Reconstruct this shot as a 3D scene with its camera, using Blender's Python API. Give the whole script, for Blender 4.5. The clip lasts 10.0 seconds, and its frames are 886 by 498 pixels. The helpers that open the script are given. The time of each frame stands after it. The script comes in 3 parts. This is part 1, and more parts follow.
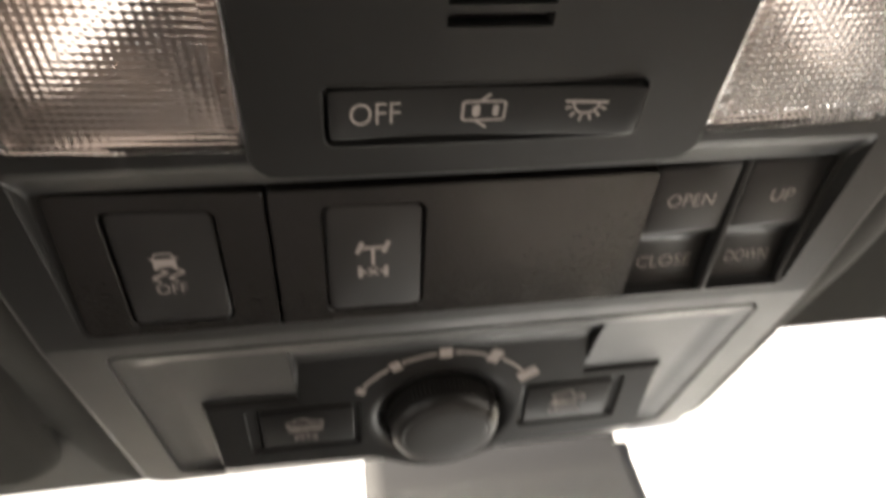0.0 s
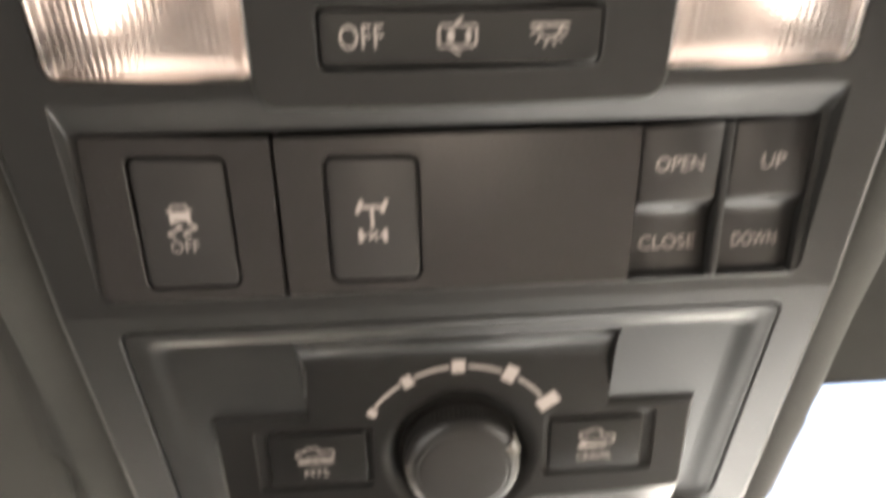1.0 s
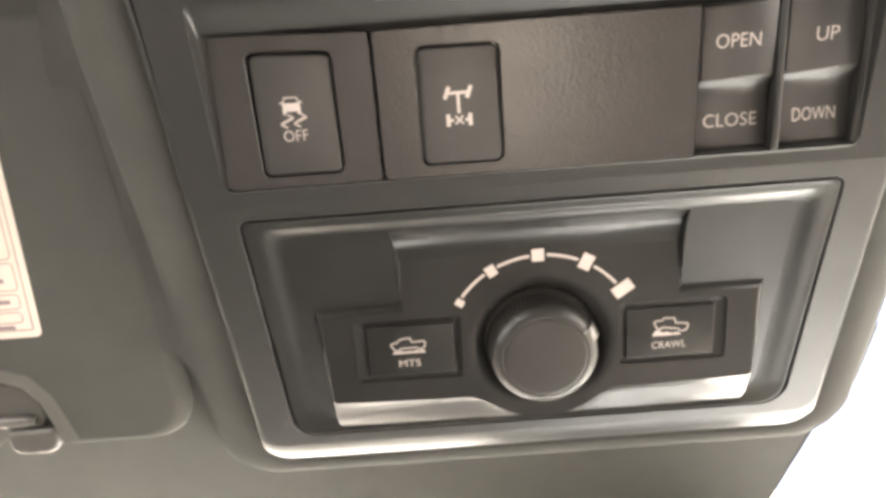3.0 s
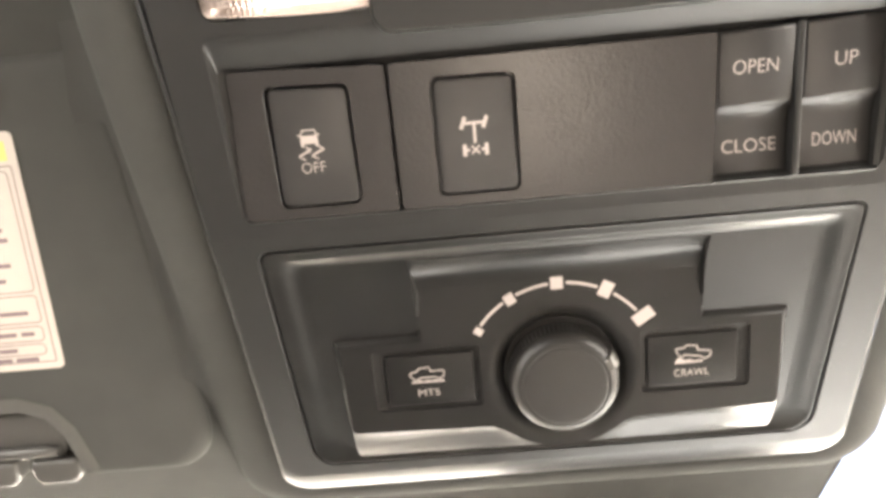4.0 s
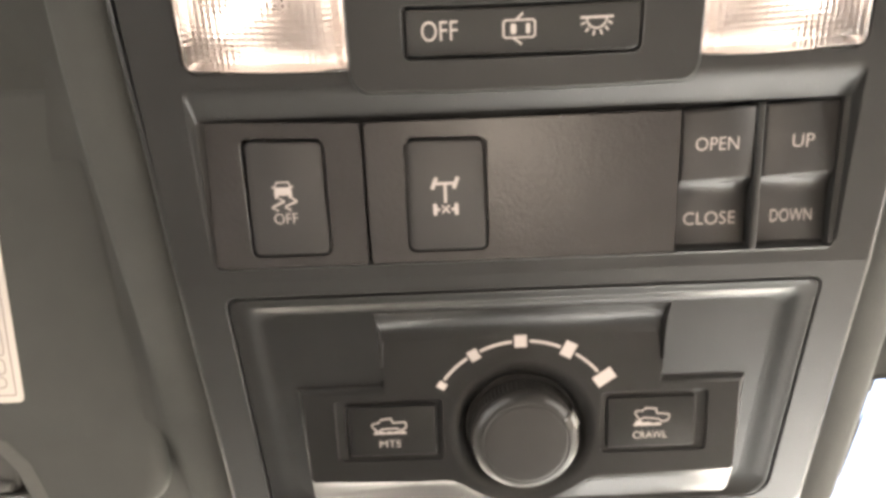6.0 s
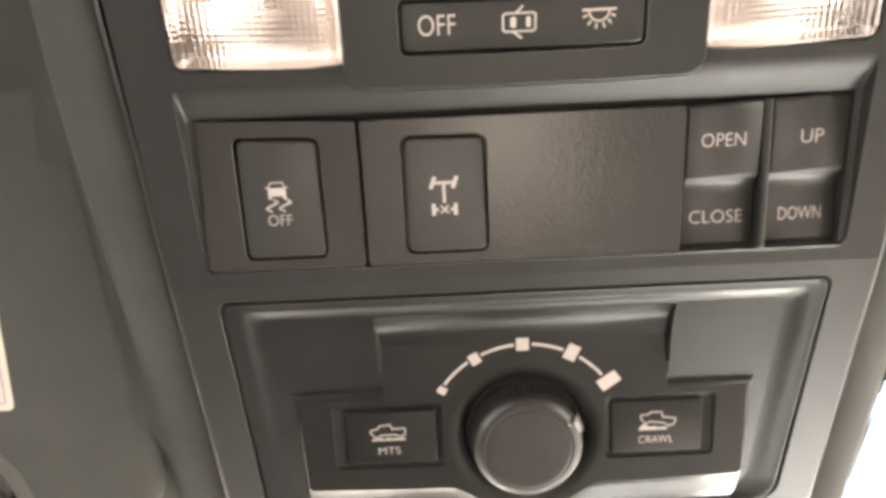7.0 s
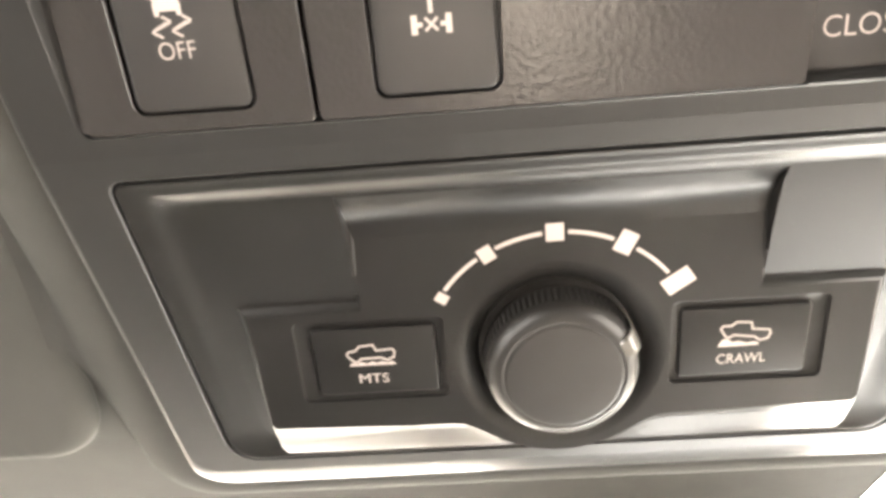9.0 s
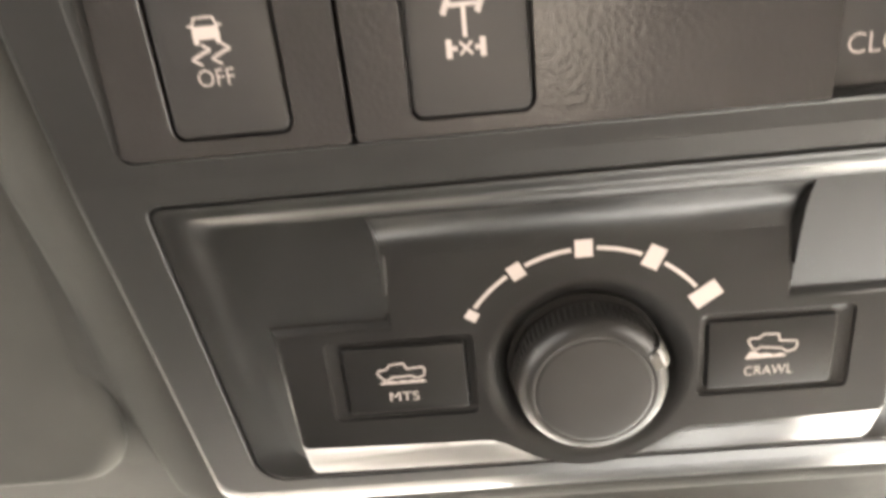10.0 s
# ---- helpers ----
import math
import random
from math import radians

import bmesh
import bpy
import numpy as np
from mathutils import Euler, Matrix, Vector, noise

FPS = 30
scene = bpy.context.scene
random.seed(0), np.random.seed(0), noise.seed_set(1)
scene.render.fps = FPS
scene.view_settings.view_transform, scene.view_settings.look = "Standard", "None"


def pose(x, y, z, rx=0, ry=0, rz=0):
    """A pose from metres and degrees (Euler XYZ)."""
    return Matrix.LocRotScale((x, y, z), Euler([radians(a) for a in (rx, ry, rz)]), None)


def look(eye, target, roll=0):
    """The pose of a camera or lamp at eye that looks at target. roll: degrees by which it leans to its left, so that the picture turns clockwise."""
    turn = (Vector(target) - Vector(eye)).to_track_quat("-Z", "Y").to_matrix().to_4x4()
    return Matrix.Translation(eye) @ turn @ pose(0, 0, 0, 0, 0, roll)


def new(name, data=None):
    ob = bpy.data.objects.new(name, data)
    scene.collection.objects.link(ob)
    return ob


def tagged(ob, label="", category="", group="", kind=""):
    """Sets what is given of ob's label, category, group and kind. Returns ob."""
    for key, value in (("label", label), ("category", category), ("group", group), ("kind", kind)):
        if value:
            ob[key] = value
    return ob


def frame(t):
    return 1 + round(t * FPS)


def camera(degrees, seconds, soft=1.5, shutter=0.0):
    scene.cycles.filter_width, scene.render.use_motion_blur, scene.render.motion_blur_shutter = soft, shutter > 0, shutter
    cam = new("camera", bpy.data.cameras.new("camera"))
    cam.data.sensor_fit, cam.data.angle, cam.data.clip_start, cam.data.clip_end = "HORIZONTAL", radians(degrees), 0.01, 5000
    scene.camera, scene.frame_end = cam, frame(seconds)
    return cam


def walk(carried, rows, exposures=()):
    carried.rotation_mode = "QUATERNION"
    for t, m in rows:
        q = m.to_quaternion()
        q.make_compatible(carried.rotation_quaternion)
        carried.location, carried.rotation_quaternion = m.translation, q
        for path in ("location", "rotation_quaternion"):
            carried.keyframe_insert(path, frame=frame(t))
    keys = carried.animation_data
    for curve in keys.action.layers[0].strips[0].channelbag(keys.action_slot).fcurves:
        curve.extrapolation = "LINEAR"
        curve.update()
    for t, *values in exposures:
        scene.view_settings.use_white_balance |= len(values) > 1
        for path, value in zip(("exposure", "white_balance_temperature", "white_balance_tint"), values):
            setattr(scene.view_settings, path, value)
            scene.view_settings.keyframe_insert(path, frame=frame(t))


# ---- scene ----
# Lengths below are millimetres along the console's own axes: x to the right, y into the roof, z towards the rear of the car.
SLOPE = 68.0
ROOF = pose(0, 0, 1.55, SLOPE, 0, 0)
MM = 0.001

cam = camera(64.55, 10.0, soft=3.6, shutter=0.6)
PATH = [
    (0.0, -31.20, -124.97, 91.95, 49.716, -2.755, -9.192),
    (0.2, -31.79, -133.63, 80.05, 56.846, -2.165, -8.440),
    (0.4, -30.65, -142.55, 64.58, 61.257, -2.356, -7.576),
    (0.5, -30.48, -146.76, 58.81, 63.181, -1.246, -6.965),
    (0.7, -31.56, -150.23, 51.67, 63.297, -1.723, -7.881),
    (0.9, -22.49, -158.03, 44.67, 64.280, 0.154, -7.141),
    (1.0, -16.32, -166.02, 39.15, 68.481, 0.940, -4.335),
    (1.2, -13.25, -175.14, 35.04, 72.366, -0.047, -3.992),
    (1.5, -26.00, -184.08, 30.21, 72.443, 0.211, -4.179),
    (1.7, -33.88, -188.83, 20.74, 70.884, 1.696, -2.530),
    (2.0, -33.39, -189.75, 9.90, 69.929, 2.735, 1.691),
    (2.2, -28.06, -186.65, 3.68, 70.406, 3.591, 0.369),
    (3.3, -25.99, -201.83, 10.02, 71.119, 4.942, -0.632),
    (3.5, -25.22, -202.14, 10.10, 72.663, 5.758, -0.549),
    (4.0, -26.01, -197.42, 10.56, 72.695, 5.397, 0.738),
    (4.2, -24.21, -194.74, 19.22, 71.912, 5.157, 0.307),
    (4.5, -20.19, -196.51, 13.38, 72.172, 4.951, 0.386),
    (5.0, -24.58, -202.46, 10.04, 73.827, 3.132, 0.655),
    (5.2, -24.69, -203.57, 14.08, 74.489, 4.154, 1.247),
    (5.5, -25.39, -201.02, 19.13, 75.704, 3.218, 0.807),
    (5.7, -21.56, -200.00, 18.53, 75.355, 2.822, 0.246),
    (6.8, -21.88, -195.30, 17.53, 75.655, 1.502, -0.255),
    (7.0, -21.69, -193.52, 16.28, 75.511, 2.716, -0.207),
    (7.5, -28.33, -172.70, 12.36, 74.126, 4.162, 1.042),
    (7.6, -29.79, -159.20, 6.74, 73.012, 4.619, 1.835),
    (7.8, -27.58, -136.90, 0.37, 68.842, 6.543, 1.809),
    (8.0, -25.02, -122.63, -4.34, 66.545, 6.792, 1.987),
    (8.2, -30.36, -125.61, -8.62, 67.732, 7.296, 2.696),
    (8.5, -23.40, -126.81, -4.60, 67.281, 5.680, 2.630),
    (8.8, -16.35, -125.82, -10.22, 66.172, 4.591, 0.825),
    (9.0, -15.70, -129.17, -8.80, 66.160, 4.756, 1.509),
    (9.2, -17.66, -128.91, -9.71, 67.546, 5.220, 0.310),
    (9.5, -19.89, -128.88, -6.39, 64.390, 5.191, 1.326),
    (9.7, -23.35, -129.55, -12.30, 66.683, 5.454, -0.134),
    (10.0, -22.91, -130.86, -6.81, 67.386, 5.604, 0.910),
]
walk(cam, [(t, ROOF @ pose(x * MM, y * MM, z * MM, rx, ry, rz)) for t, x, y, z, rx, ry, rz in PATH],
     exposures=[(0.0, 2.4), (0.3, 2.5), (0.5, 2.77), (0.8, 3.53), (1.2, 4.11), (2.0, 4.61), (3.5, 4.61), (5.0, 4.63), (5.5, 4.41), (7.0, 4.38), (7.8, 4.43), (8.5, 5.04), (9.5, 4.96), (10.0, 4.59)])

# ---- light ----
world = bpy.data.worlds.new("sky")
scene.world = world
world.use_nodes = True
wn = world.node_tree.nodes
sky = wn.new("ShaderNodeTexSky")
sky.sky_type, sky.sun_disc = "NISHITA", False
sky.air_density, sky.dust_density, sky.ozone_density = 0.5, 6.0, 0.3
sky.sun_elevation, sky.sun_rotation = radians(43.3), radians(270.0)
wn["Background"].inputs["Strength"].default_value = 0.13
world.node_tree.links.new(sky.outputs["Color"], wn["Background"].inputs["Color"])


def lamp(name, kind, energy, color, m):
    data = bpy.data.lights.new(name, kind)
    data.energy, data.color = energy, color
    ob = new(name, data)
    ob.matrix_world = m
    return ob


sun = lamp("sun", "SUN", 5.0, (1.0, 0.93, 0.82), look((-0.85, 0.0, 0.80), (0, 0, 0)))
sun.data.angle = radians(0.5)
# the windshield's bright upper passenger half, and an added fill band above the dash, beyond the wheel
for name, watts, x, y, z, wide, high in (("windshield_daylight", 0.8, 0.58, 0.92, 1.32, 0.6, 0.24), ("low_dash_fill", 1.0, 0.42, 0.78, 0.91, 0.70, 0.22)):
    ob = lamp(name, "AREA", watts, (1.0, 0.96, 0.885), look((x, y, z), (0.05, 0.0, 1.45)))
    ob.data.shape, ob.data.size, ob.data.size_y = "RECTANGLE", wide, high
for side, watts, y, wide in ((-1, 0.2, -0.28, 0.36), (-1, 0.45, -1.02, 0.55), (1, 0.3, -0.25, 0.9)):
    ob = lamp("side_window_daylight", "AREA", watts, (1.0, 0.98, 0.94), look((side * 0.77, y, 1.30), (0, y, 1.25)))
    ob.data.shape, ob.data.size, ob.data.size_y = "RECTANGLE", wide, 0.34


# ---- materials ----
def material(name, color, rough=0.5, metal=0.0, grain=0.0, size=0.6, mottle=0.12, depth=0.05, spec=0.5, pebbled=False):
    """A surface with fine relief of that size (mm) and broad, faint changes of colour and gloss."""
    m = bpy.data.materials.new(name)
    m.use_nodes = True
    nt = m.node_tree
    b = nt.nodes["Principled BSDF"]
    b.inputs["Roughness"].default_value, b.inputs["Metallic"].default_value = rough, metal
    b.inputs["Specular IOR Level"].default_value = spec
    co = nt.nodes.new("ShaderNodeTexCoord")
    broad = nt.nodes.new("ShaderNodeTexNoise")
    broad.inputs["Scale"].default_value, broad.inputs["Detail"].default_value = 70.0, 5.0
    nt.links.new(co.outputs["Object"], broad.inputs["Vector"])
    mix = nt.nodes.new("ShaderNodeMix")
    mix.data_type = "RGBA"
    mix.inputs[6].default_value = (*[c * (1 - mottle) for c in color], 1)
    mix.inputs[7].default_value = (*[min(1, c * (1 + mottle)) for c in color], 1)
    nt.links.new(broad.outputs["Fac"], mix.inputs[0])
    nt.links.new(mix.outputs[2], b.inputs["Base Color"])
    ramp = nt.nodes.new("ShaderNodeMapRange")
    ramp.inputs["To Min"].default_value, ramp.inputs["To Max"].default_value = max(0.02, rough - 0.06), min(1, rough + 0.06)
    nt.links.new(broad.outputs["Fac"], ramp.inputs["Value"])
    nt.links.new(ramp.outputs["Result"], b.inputs["Roughness"])
    if grain:
        if pebbled:
            fine = nt.nodes.new("ShaderNodeTexVoronoi")
            fine.feature = "SMOOTH_F1"
            fine.inputs["Scale"].default_value, fine.inputs["Smoothness"].default_value = 1000.0 / size, 0.6
        else:
            fine = nt.nodes.new("ShaderNodeTexNoise")
            fine.inputs["Scale"].default_value, fine.inputs["Detail"].default_value = 1000.0 / size, 3.0
        nt.links.new(co.outputs["Object"], fine.inputs["Vector"])
        bump = nt.nodes.new("ShaderNodeBump")
        bump.inputs["Strength"].default_value, bump.inputs["Distance"].default_value = grain, depth * MM
        nt.links.new(fine.outputs["Distance" if pebbled else "Fac"], bump.inputs["Height"])
        nt.links.new(bump.outputs["Normal"], b.inputs["Normal"])
    return m


def emitter(name, color, strength):
    m = bpy.data.materials.new(name)
    m.use_nodes = True
    b = m.node_tree.nodes["Principled BSDF"]
    b.inputs["Base Color"].default_value = (*color, 1)
    b.inputs["Emission Color"].default_value = (*color, 1)
    b.inputs["Emission Strength"].default_value = strength
    return m


def clear(name, rough, ior, color=(1, 1, 1)):
    m = bpy.data.materials.new(name)
    m.use_nodes = True
    b = m.node_tree.nodes["Principled BSDF"]
    b.inputs["Base Color"].default_value = (*color, 1)
    b.inputs["Transmission Weight"].default_value = 1.0
    b.inputs["Roughness"].default_value, b.inputs["IOR"].default_value = rough, ior
    return m


PLASTIC = material("grained_charcoal_plastic", (0.0159, 0.0154, 0.0145), 0.39, grain=0.5, size=0.9, depth=0.035, spec=0.31)
PANEL = material("pebbled_brown_grey_plastic", (0.0215, 0.0193, 0.0177), 0.22, grain=1.0, size=1.15, depth=0.055, mottle=0.05, pebbled=True)
BUTTON = material("smooth_dark_button_plastic", (0.0208, 0.0194, 0.0182), 0.38, grain=0.25, size=0.5, depth=0.03)
DIALFACE = material("satin_dark_faceplate_plastic", (0.0085, 0.0080, 0.0073), 0.36, grain=0.2, size=0.4, depth=0.03, spec=0.29)
KNOB = material("satin_knob_rubber", (0.018, 0.0165, 0.0148), 0.42, grain=0.25, size=0.4, depth=0.03, spec=0.4)
PRINT = material("off_white_print", (0.39, 0.34, 0.313), 0.6, mottle=0.05)
FABRIC = material("woven_olive_grey_headliner", (0.0434, 0.0429, 0.0387), 0.95, grain=0.8, size=0.7, depth=0.15, mottle=0.2, spec=0.2)
VISORCLOTH = material("grey_visor_cloth", (0.0504, 0.0499, 0.0450), 0.9, grain=0.7, size=0.6, depth=0.12, mottle=0.15, spec=0.25)
PAPER = material("label_paper", (0.46, 0.41, 0.36), 0.6, mottle=0.04)
YELLOW = material("yellow_print", (0.75, 0.52, 0.16), 0.55, mottle=0.05)
INK = material("grey_print", (0.17, 0.125, 0.13), 0.6, mottle=0.1)
GREYLABEL = material("grey_film_label", (0.28, 0.28, 0.26), 0.5)
CHROME = material("aluminised_reflector", (0.50, 0.45, 0.415), 0.30, metal=1.0, mottle=0.08)
LENS = clear("clear_prismatic_lens", 0.05, 1.49, (0.98, 0.96, 0.95))
DIFFUSER = clear("frosted_film", 0.15, 1.3, (0.97, 0.94, 0.92))
DAZZLE = emitter("overbright_sky", (1.0, 0.975, 0.93), 0.28)
BULB = emitter("glowing_bulb", (1.0, 0.88, 0.78), 0.44)
GLASS = clear("windshield_glass", 0.0, 1.05, (1.0, 0.98, 0.93))
CABIN = material("plain_cabin_trim", (0.075, 0.068, 0.06), 0.8, grain=0.4, size=2.0, mottle=0.2)
# unseen floor, made pale so its sun patch reflects as a sheen in the panels
BOUNCE_FLOOR = material("pale_bounce_floor", (0.29, 0.262, 0.235), 0.95, grain=0.5, size=3.0, mottle=0.2)
DASH = material("dark_dash_top", (0.022, 0.022, 0.022), 0.85, grain=0.4, size=1.2)
GRIP = material("clip_plastic", (0.075, 0.072, 0.066), 0.22, mottle=0.1)
BINDING = material("matt_grey_binding", (0.064, 0.062, 0.054), 0.65, grain=0.4, size=0.6, depth=0.05)
POINTER = material("smoky_pointer_insert", (0.10, 0.094, 0.085), 0.16, mottle=0.1)


# ---- building helpers ----
BASE = {}


def thing(name, at, label, category, group="", kind=""):
    """A top-level thing whose base lies at that place of the console's frame."""
    ob = new(name)
    ob.empty_display_size = 0.005
    ob.matrix_world = ROOF @ Matrix.Translation(Vector(at) * MM)
    BASE[ob.name] = Vector(at)
    return tagged(ob, label, category, group, kind)


def bow(x, z):
    """The console's upper rows sag in the middle and rise towards their ends."""
    return (0.00031 * min(abs(x), 106.0) ** 2 - 0.7) * min(1.0, max(0.0, (z + 39.0) / 36.0)) * min(1.0, max(0.0, (84.0 - z) / 20.0))


def flare(x, z):
    """The sides of the console spread a little towards the rear."""
    k = min(1.0, max(0.0, (abs(x) - 94.0) / 9.0))
    return math.copysign(k * 3.4 * min(1.0, max(0.0, (z + 45.0) / 70.0)) ** 1.4, x)


def part(name, bm, mat, parent, label="", angle=38, bowed=False):
    """Links a bmesh, drawn in millimetres of the console's frame, as one mesh object under a thing or a part."""
    base = BASE[parent.name]
    if bowed:
        for v in bm.verts:
            v.co.x, v.co.z = v.co.x + flare(v.co.x, v.co.z), v.co.z + bow(v.co.x, v.co.z)
    bmesh.ops.remove_doubles(bm, verts=bm.verts, dist=0.002)
    bmesh.ops.recalc_face_normals(bm, faces=bm.faces)
    for v in bm.verts:
        v.co = (v.co - base) * MM
    for f in bm.faces:
        f.smooth = f.material_index == 0
        f.material_index = 0
    for e in bm.edges:
        e.smooth = len(e.link_faces) == 2 and e.calc_face_angle(0) < radians(angle)
    me = bpy.data.meshes.new(name)
    bm.to_mesh(me)
    bm.free()
    me.materials.append(mat)
    ob = new(name, me)
    ob.parent = parent
    BASE[ob.name] = base
    return tagged(ob, label) if label else ob


def rr(x0, x1, z0, z1, r, n=6):
    """A rectangle with rounded corners, clockwise from its top left. r: one radius, or four (tl, tr, br, bl)."""
    rs = r if isinstance(r, (tuple, list)) else (r,) * 4
    pts = []
    for (cx, cz, sx, sz, a0), q in zip(((x0, z1, 1, -1, 180), (x1, z1, -1, -1, 90), (x1, z0, -1, 1, 0), (x0, z0, 1, 1, -90)), rs):
        for i in range(n + 1):
            a = radians(a0 - 90 * i / n)
            pts.append((cx + sx * q + q * math.cos(a), cz + sz * q + q * math.sin(a)))
    return pts


def ring(cx, cz, r, n=48):
    return [(cx + r * math.cos(2 * math.pi * i / n), cz + r * math.sin(2 * math.pi * i / n)) for i in range(n)]


def lift(loop, y):
    return [(x, y(x, z) if callable(y) else y, z) for x, z in loop]


def loft(bm, loops, closed=True, cap0=False, cap1=False):
    """Skins a row of loops of equal length."""
    rows = [[bm.verts.new(p) for p in loop] for loop in loops]
    n = len(rows[0])
    for a, b in zip(rows, rows[1:]):
        for i in range(n if closed else n - 1):
            j = (i + 1) % n
            bm.faces.new((a[i], a[j], b[j], b[i]))
    if cap0:
        bm.faces.new(rows[0])
    if cap1:
        bm.faces.new(rows[-1])
    return rows


def sheet(bm, outer, holes, y):
    """A face inside a loop, with holes, lifted to y."""
    edges, verts = [], []
    for loop in (outer, *holes):
        vs = [bm.verts.new((x, 0, z)) for x, z in loop]
        verts += vs
        edges += [bm.edges.new((vs[i], vs[(i + 1) % len(vs)])) for i in range(len(vs))]
    made = bmesh.ops.triangle_fill(bm, use_beauty=True, edges=edges, normal=(0, -1, 0))
    for g in made["geom"]:
        if isinstance(g, bmesh.types.BMFace):
            g.material_index = 1  # flat; part() clears the mark
    for v in verts:
        v.co.y = y(v.co.x, v.co.z) if callable(y) else y


def slab(bm, loop_at, y, thick, bevel=0.5, steps=3, cap=True):
    """A plate with rounded front edges. loop_at(inset) gives its outline."""
    f = y if callable(y) else (lambda x, z: y)
    loops = [lift(loop_at(0), lambda x, z: f(x, z) + thick)]
    for i in range(steps + 1):
        a = math.pi / 2 * i / steps
        loops.append(lift(loop_at(bevel * (1 - math.cos(a))), lambda x, z, d=bevel * (1 - math.sin(a)): f(x, z) + d))
    loft(bm, loops, cap1=cap)


def plates(polys, y, t=0.12):
    """Thin printed or moulded shapes: closed outlines of (x, z), standing t proud of y."""
    bm = bmesh.new()
    for poly in polys:
        front = [bm.verts.new((x, (y(x, z) if callable(y) else y) - t, z)) for x, z in poly]
        back = [bm.verts.new((x, (y(x, z) if callable(y) else y) + 0.05, z)) for x, z in poly]
        bm.faces.new(front)
        for i in range(len(poly)):
            j = (i + 1) % len(poly)
            bm.faces.new((front[i], front[j], back[j], back[i]))
    return bm


def bar(x0, z0, x1, z1, w):
    """A stroke of width w between two places."""
    d = Vector((x1 - x0, z1 - z0)).normalized() * (w / 2)
    return [(x0 - d.y, z0 + d.x), (x1 - d.y, z1 + d.x), (x1 + d.y, z1 - d.x), (x0 + d.y, z0 - d.x)]


def strokes(pts, w, close=False):
    pts = list(pts) + ([pts[0]] if close else [])
    out = []
    for (a, b), (c, d) in zip(pts, pts[1:]):
        v = Vector((c - a, d - b)).normalized() * (w * 0.35)
        out.append(bar(a - v.x, b - v.y, c + v.x, d + v.y, w))
    return out


def lettering(text, cx, cz, width, height, y, weight=-0.010):
    """Words in the built-in font, as a mesh centred there, facing the cabin."""
    cu = bpy.data.curves.new("lettering", "FONT")
    cu.body, cu.resolution_u, cu.offset = text, 4, weight
    ob = bpy.data.objects.new("lettering", cu)
    scene.collection.objects.link(ob)
    me = bpy.data.meshes.new_from_object(ob.evaluated_get(bpy.context.evaluated_depsgraph_get()))
    bm = bmesh.new()
    bm.from_mesh(me)
    bpy.data.objects.remove(ob)
    bpy.data.curves.remove(cu)
    bpy.data.meshes.remove(me)
    xs, ys = [v.co.x for v in bm.verts], [v.co.y for v in bm.verts]
    x0, x1, z0, z1 = min(xs), max(xs), min(ys), max(ys)
    for v in bm.verts:
        x, z = cx + ((v.co.x - x0) / (x1 - x0) - 0.5) * width, cz + ((v.co.y - z0) / (z1 - z0) - 0.5) * height
        v.co = (x, (y(x, z) if callable(y) else y) - 0.08, z)
    return bm


def mixed(a, b, t):
    return a + (b - a) * t


# ---- the console's main surfaces ----
def front_upper(x, z):
    return -6.0 + (15 - z) * 0.145


def front(x, z):
    return front_upper(x, z) if z > -43 else 2.41 + 0.262 * (-43 - z)


def panel_y(x, z):
    """The blanking panels round the push switches."""
    return -0.3 - 0.04 * z


def apron(x, z):
    """The sloping surround of the dial."""
    return 7.4 + 0.265 * (-55 - z)


def ceiling_level(z):
    if z > 110:
        return 36 - (z - 110) * math.tan(radians(90 - SLOPE))
    return 36 if z > -120 else 36 + (-120 - z) * 0.5


# ---- overhead console ----
console = thing("overhead_console", (0, 20, -40), "dark grey grained plastic overhead console on the headliner", "car console")
bm = bmesh.new()
edge = rr(-102.8, 102.8, -144.5, 84, (10, 10, 8, 8), 8)
lamp_hole = rr(-91.0, 91.0, 16.3, 62, 4)
switch_hole = rr(-92.3, 92.3, -38.9, 13, (2.4, 2.4, 2.5, 2.5))
dial_hole = rr(-91.2, 91.2, -140.2, -48, (3.5, 3.5, 9, 9))
low_edge = [p for p in edge if p[1] < -43]
i0 = next(i for i, p in enumerate(edge) if p[1] < -43)
sheet(bm, [(-102.8, -43), (-102.8, 74)] + [p for p in edge if p[1] > 74.1] + [(102.8, 74), (102.8, -43)], [lamp_hole, switch_hole], front_upper)
sheet(bm, [(102.8, -43)] + low_edge + [(-102.8, -43)], [dial_hole], front)
rims = []
for a, b, d in ((0, 0, 0), (0.7, 1.2, 0.15), (1.4, 3.0, 0.7), (2.0, 4.8, 1.7), (2.4, 6.0, 2.9), (2.6, 6.5, 4.2), (2.7, 6.8, 12)):
    lp = rr(-102.8 - a, 102.8 + a, -144.5 - 1.9 * b, 84 + a, (10, 10, 8 + a, 8 + a), 8)
    k = next(i for i, p in enumerate(lp) if i > 9 and p[1] < 0)
    lp = lp[:k] + [(102.8 + a, z) for z in (30, -10, -42.9, -43.1, -70, -100)] + lp[k:]
    lp = lp + [(-102.8 - a, z) for z in (-100, -70, -43.1, -42.9, -10, 30)]
    rims.append(lift(lp, lambda x, z, d=d: front(x, z) + d + 0.062 * max(0.0, -144.5 - z) ** 1.45))
loft(bm, rims)
loft(bm, [lift(lamp_hole, front_upper), lift(rr(-90.6, 90.6, 16.7, 61.6, 3.6), lambda x, z: front_upper(x, z) + 0.5), lift(rr(-90.5, 90.5, 16.8, 61.5, 3.6), lambda x, z: front_upper(x, z) + 12)])
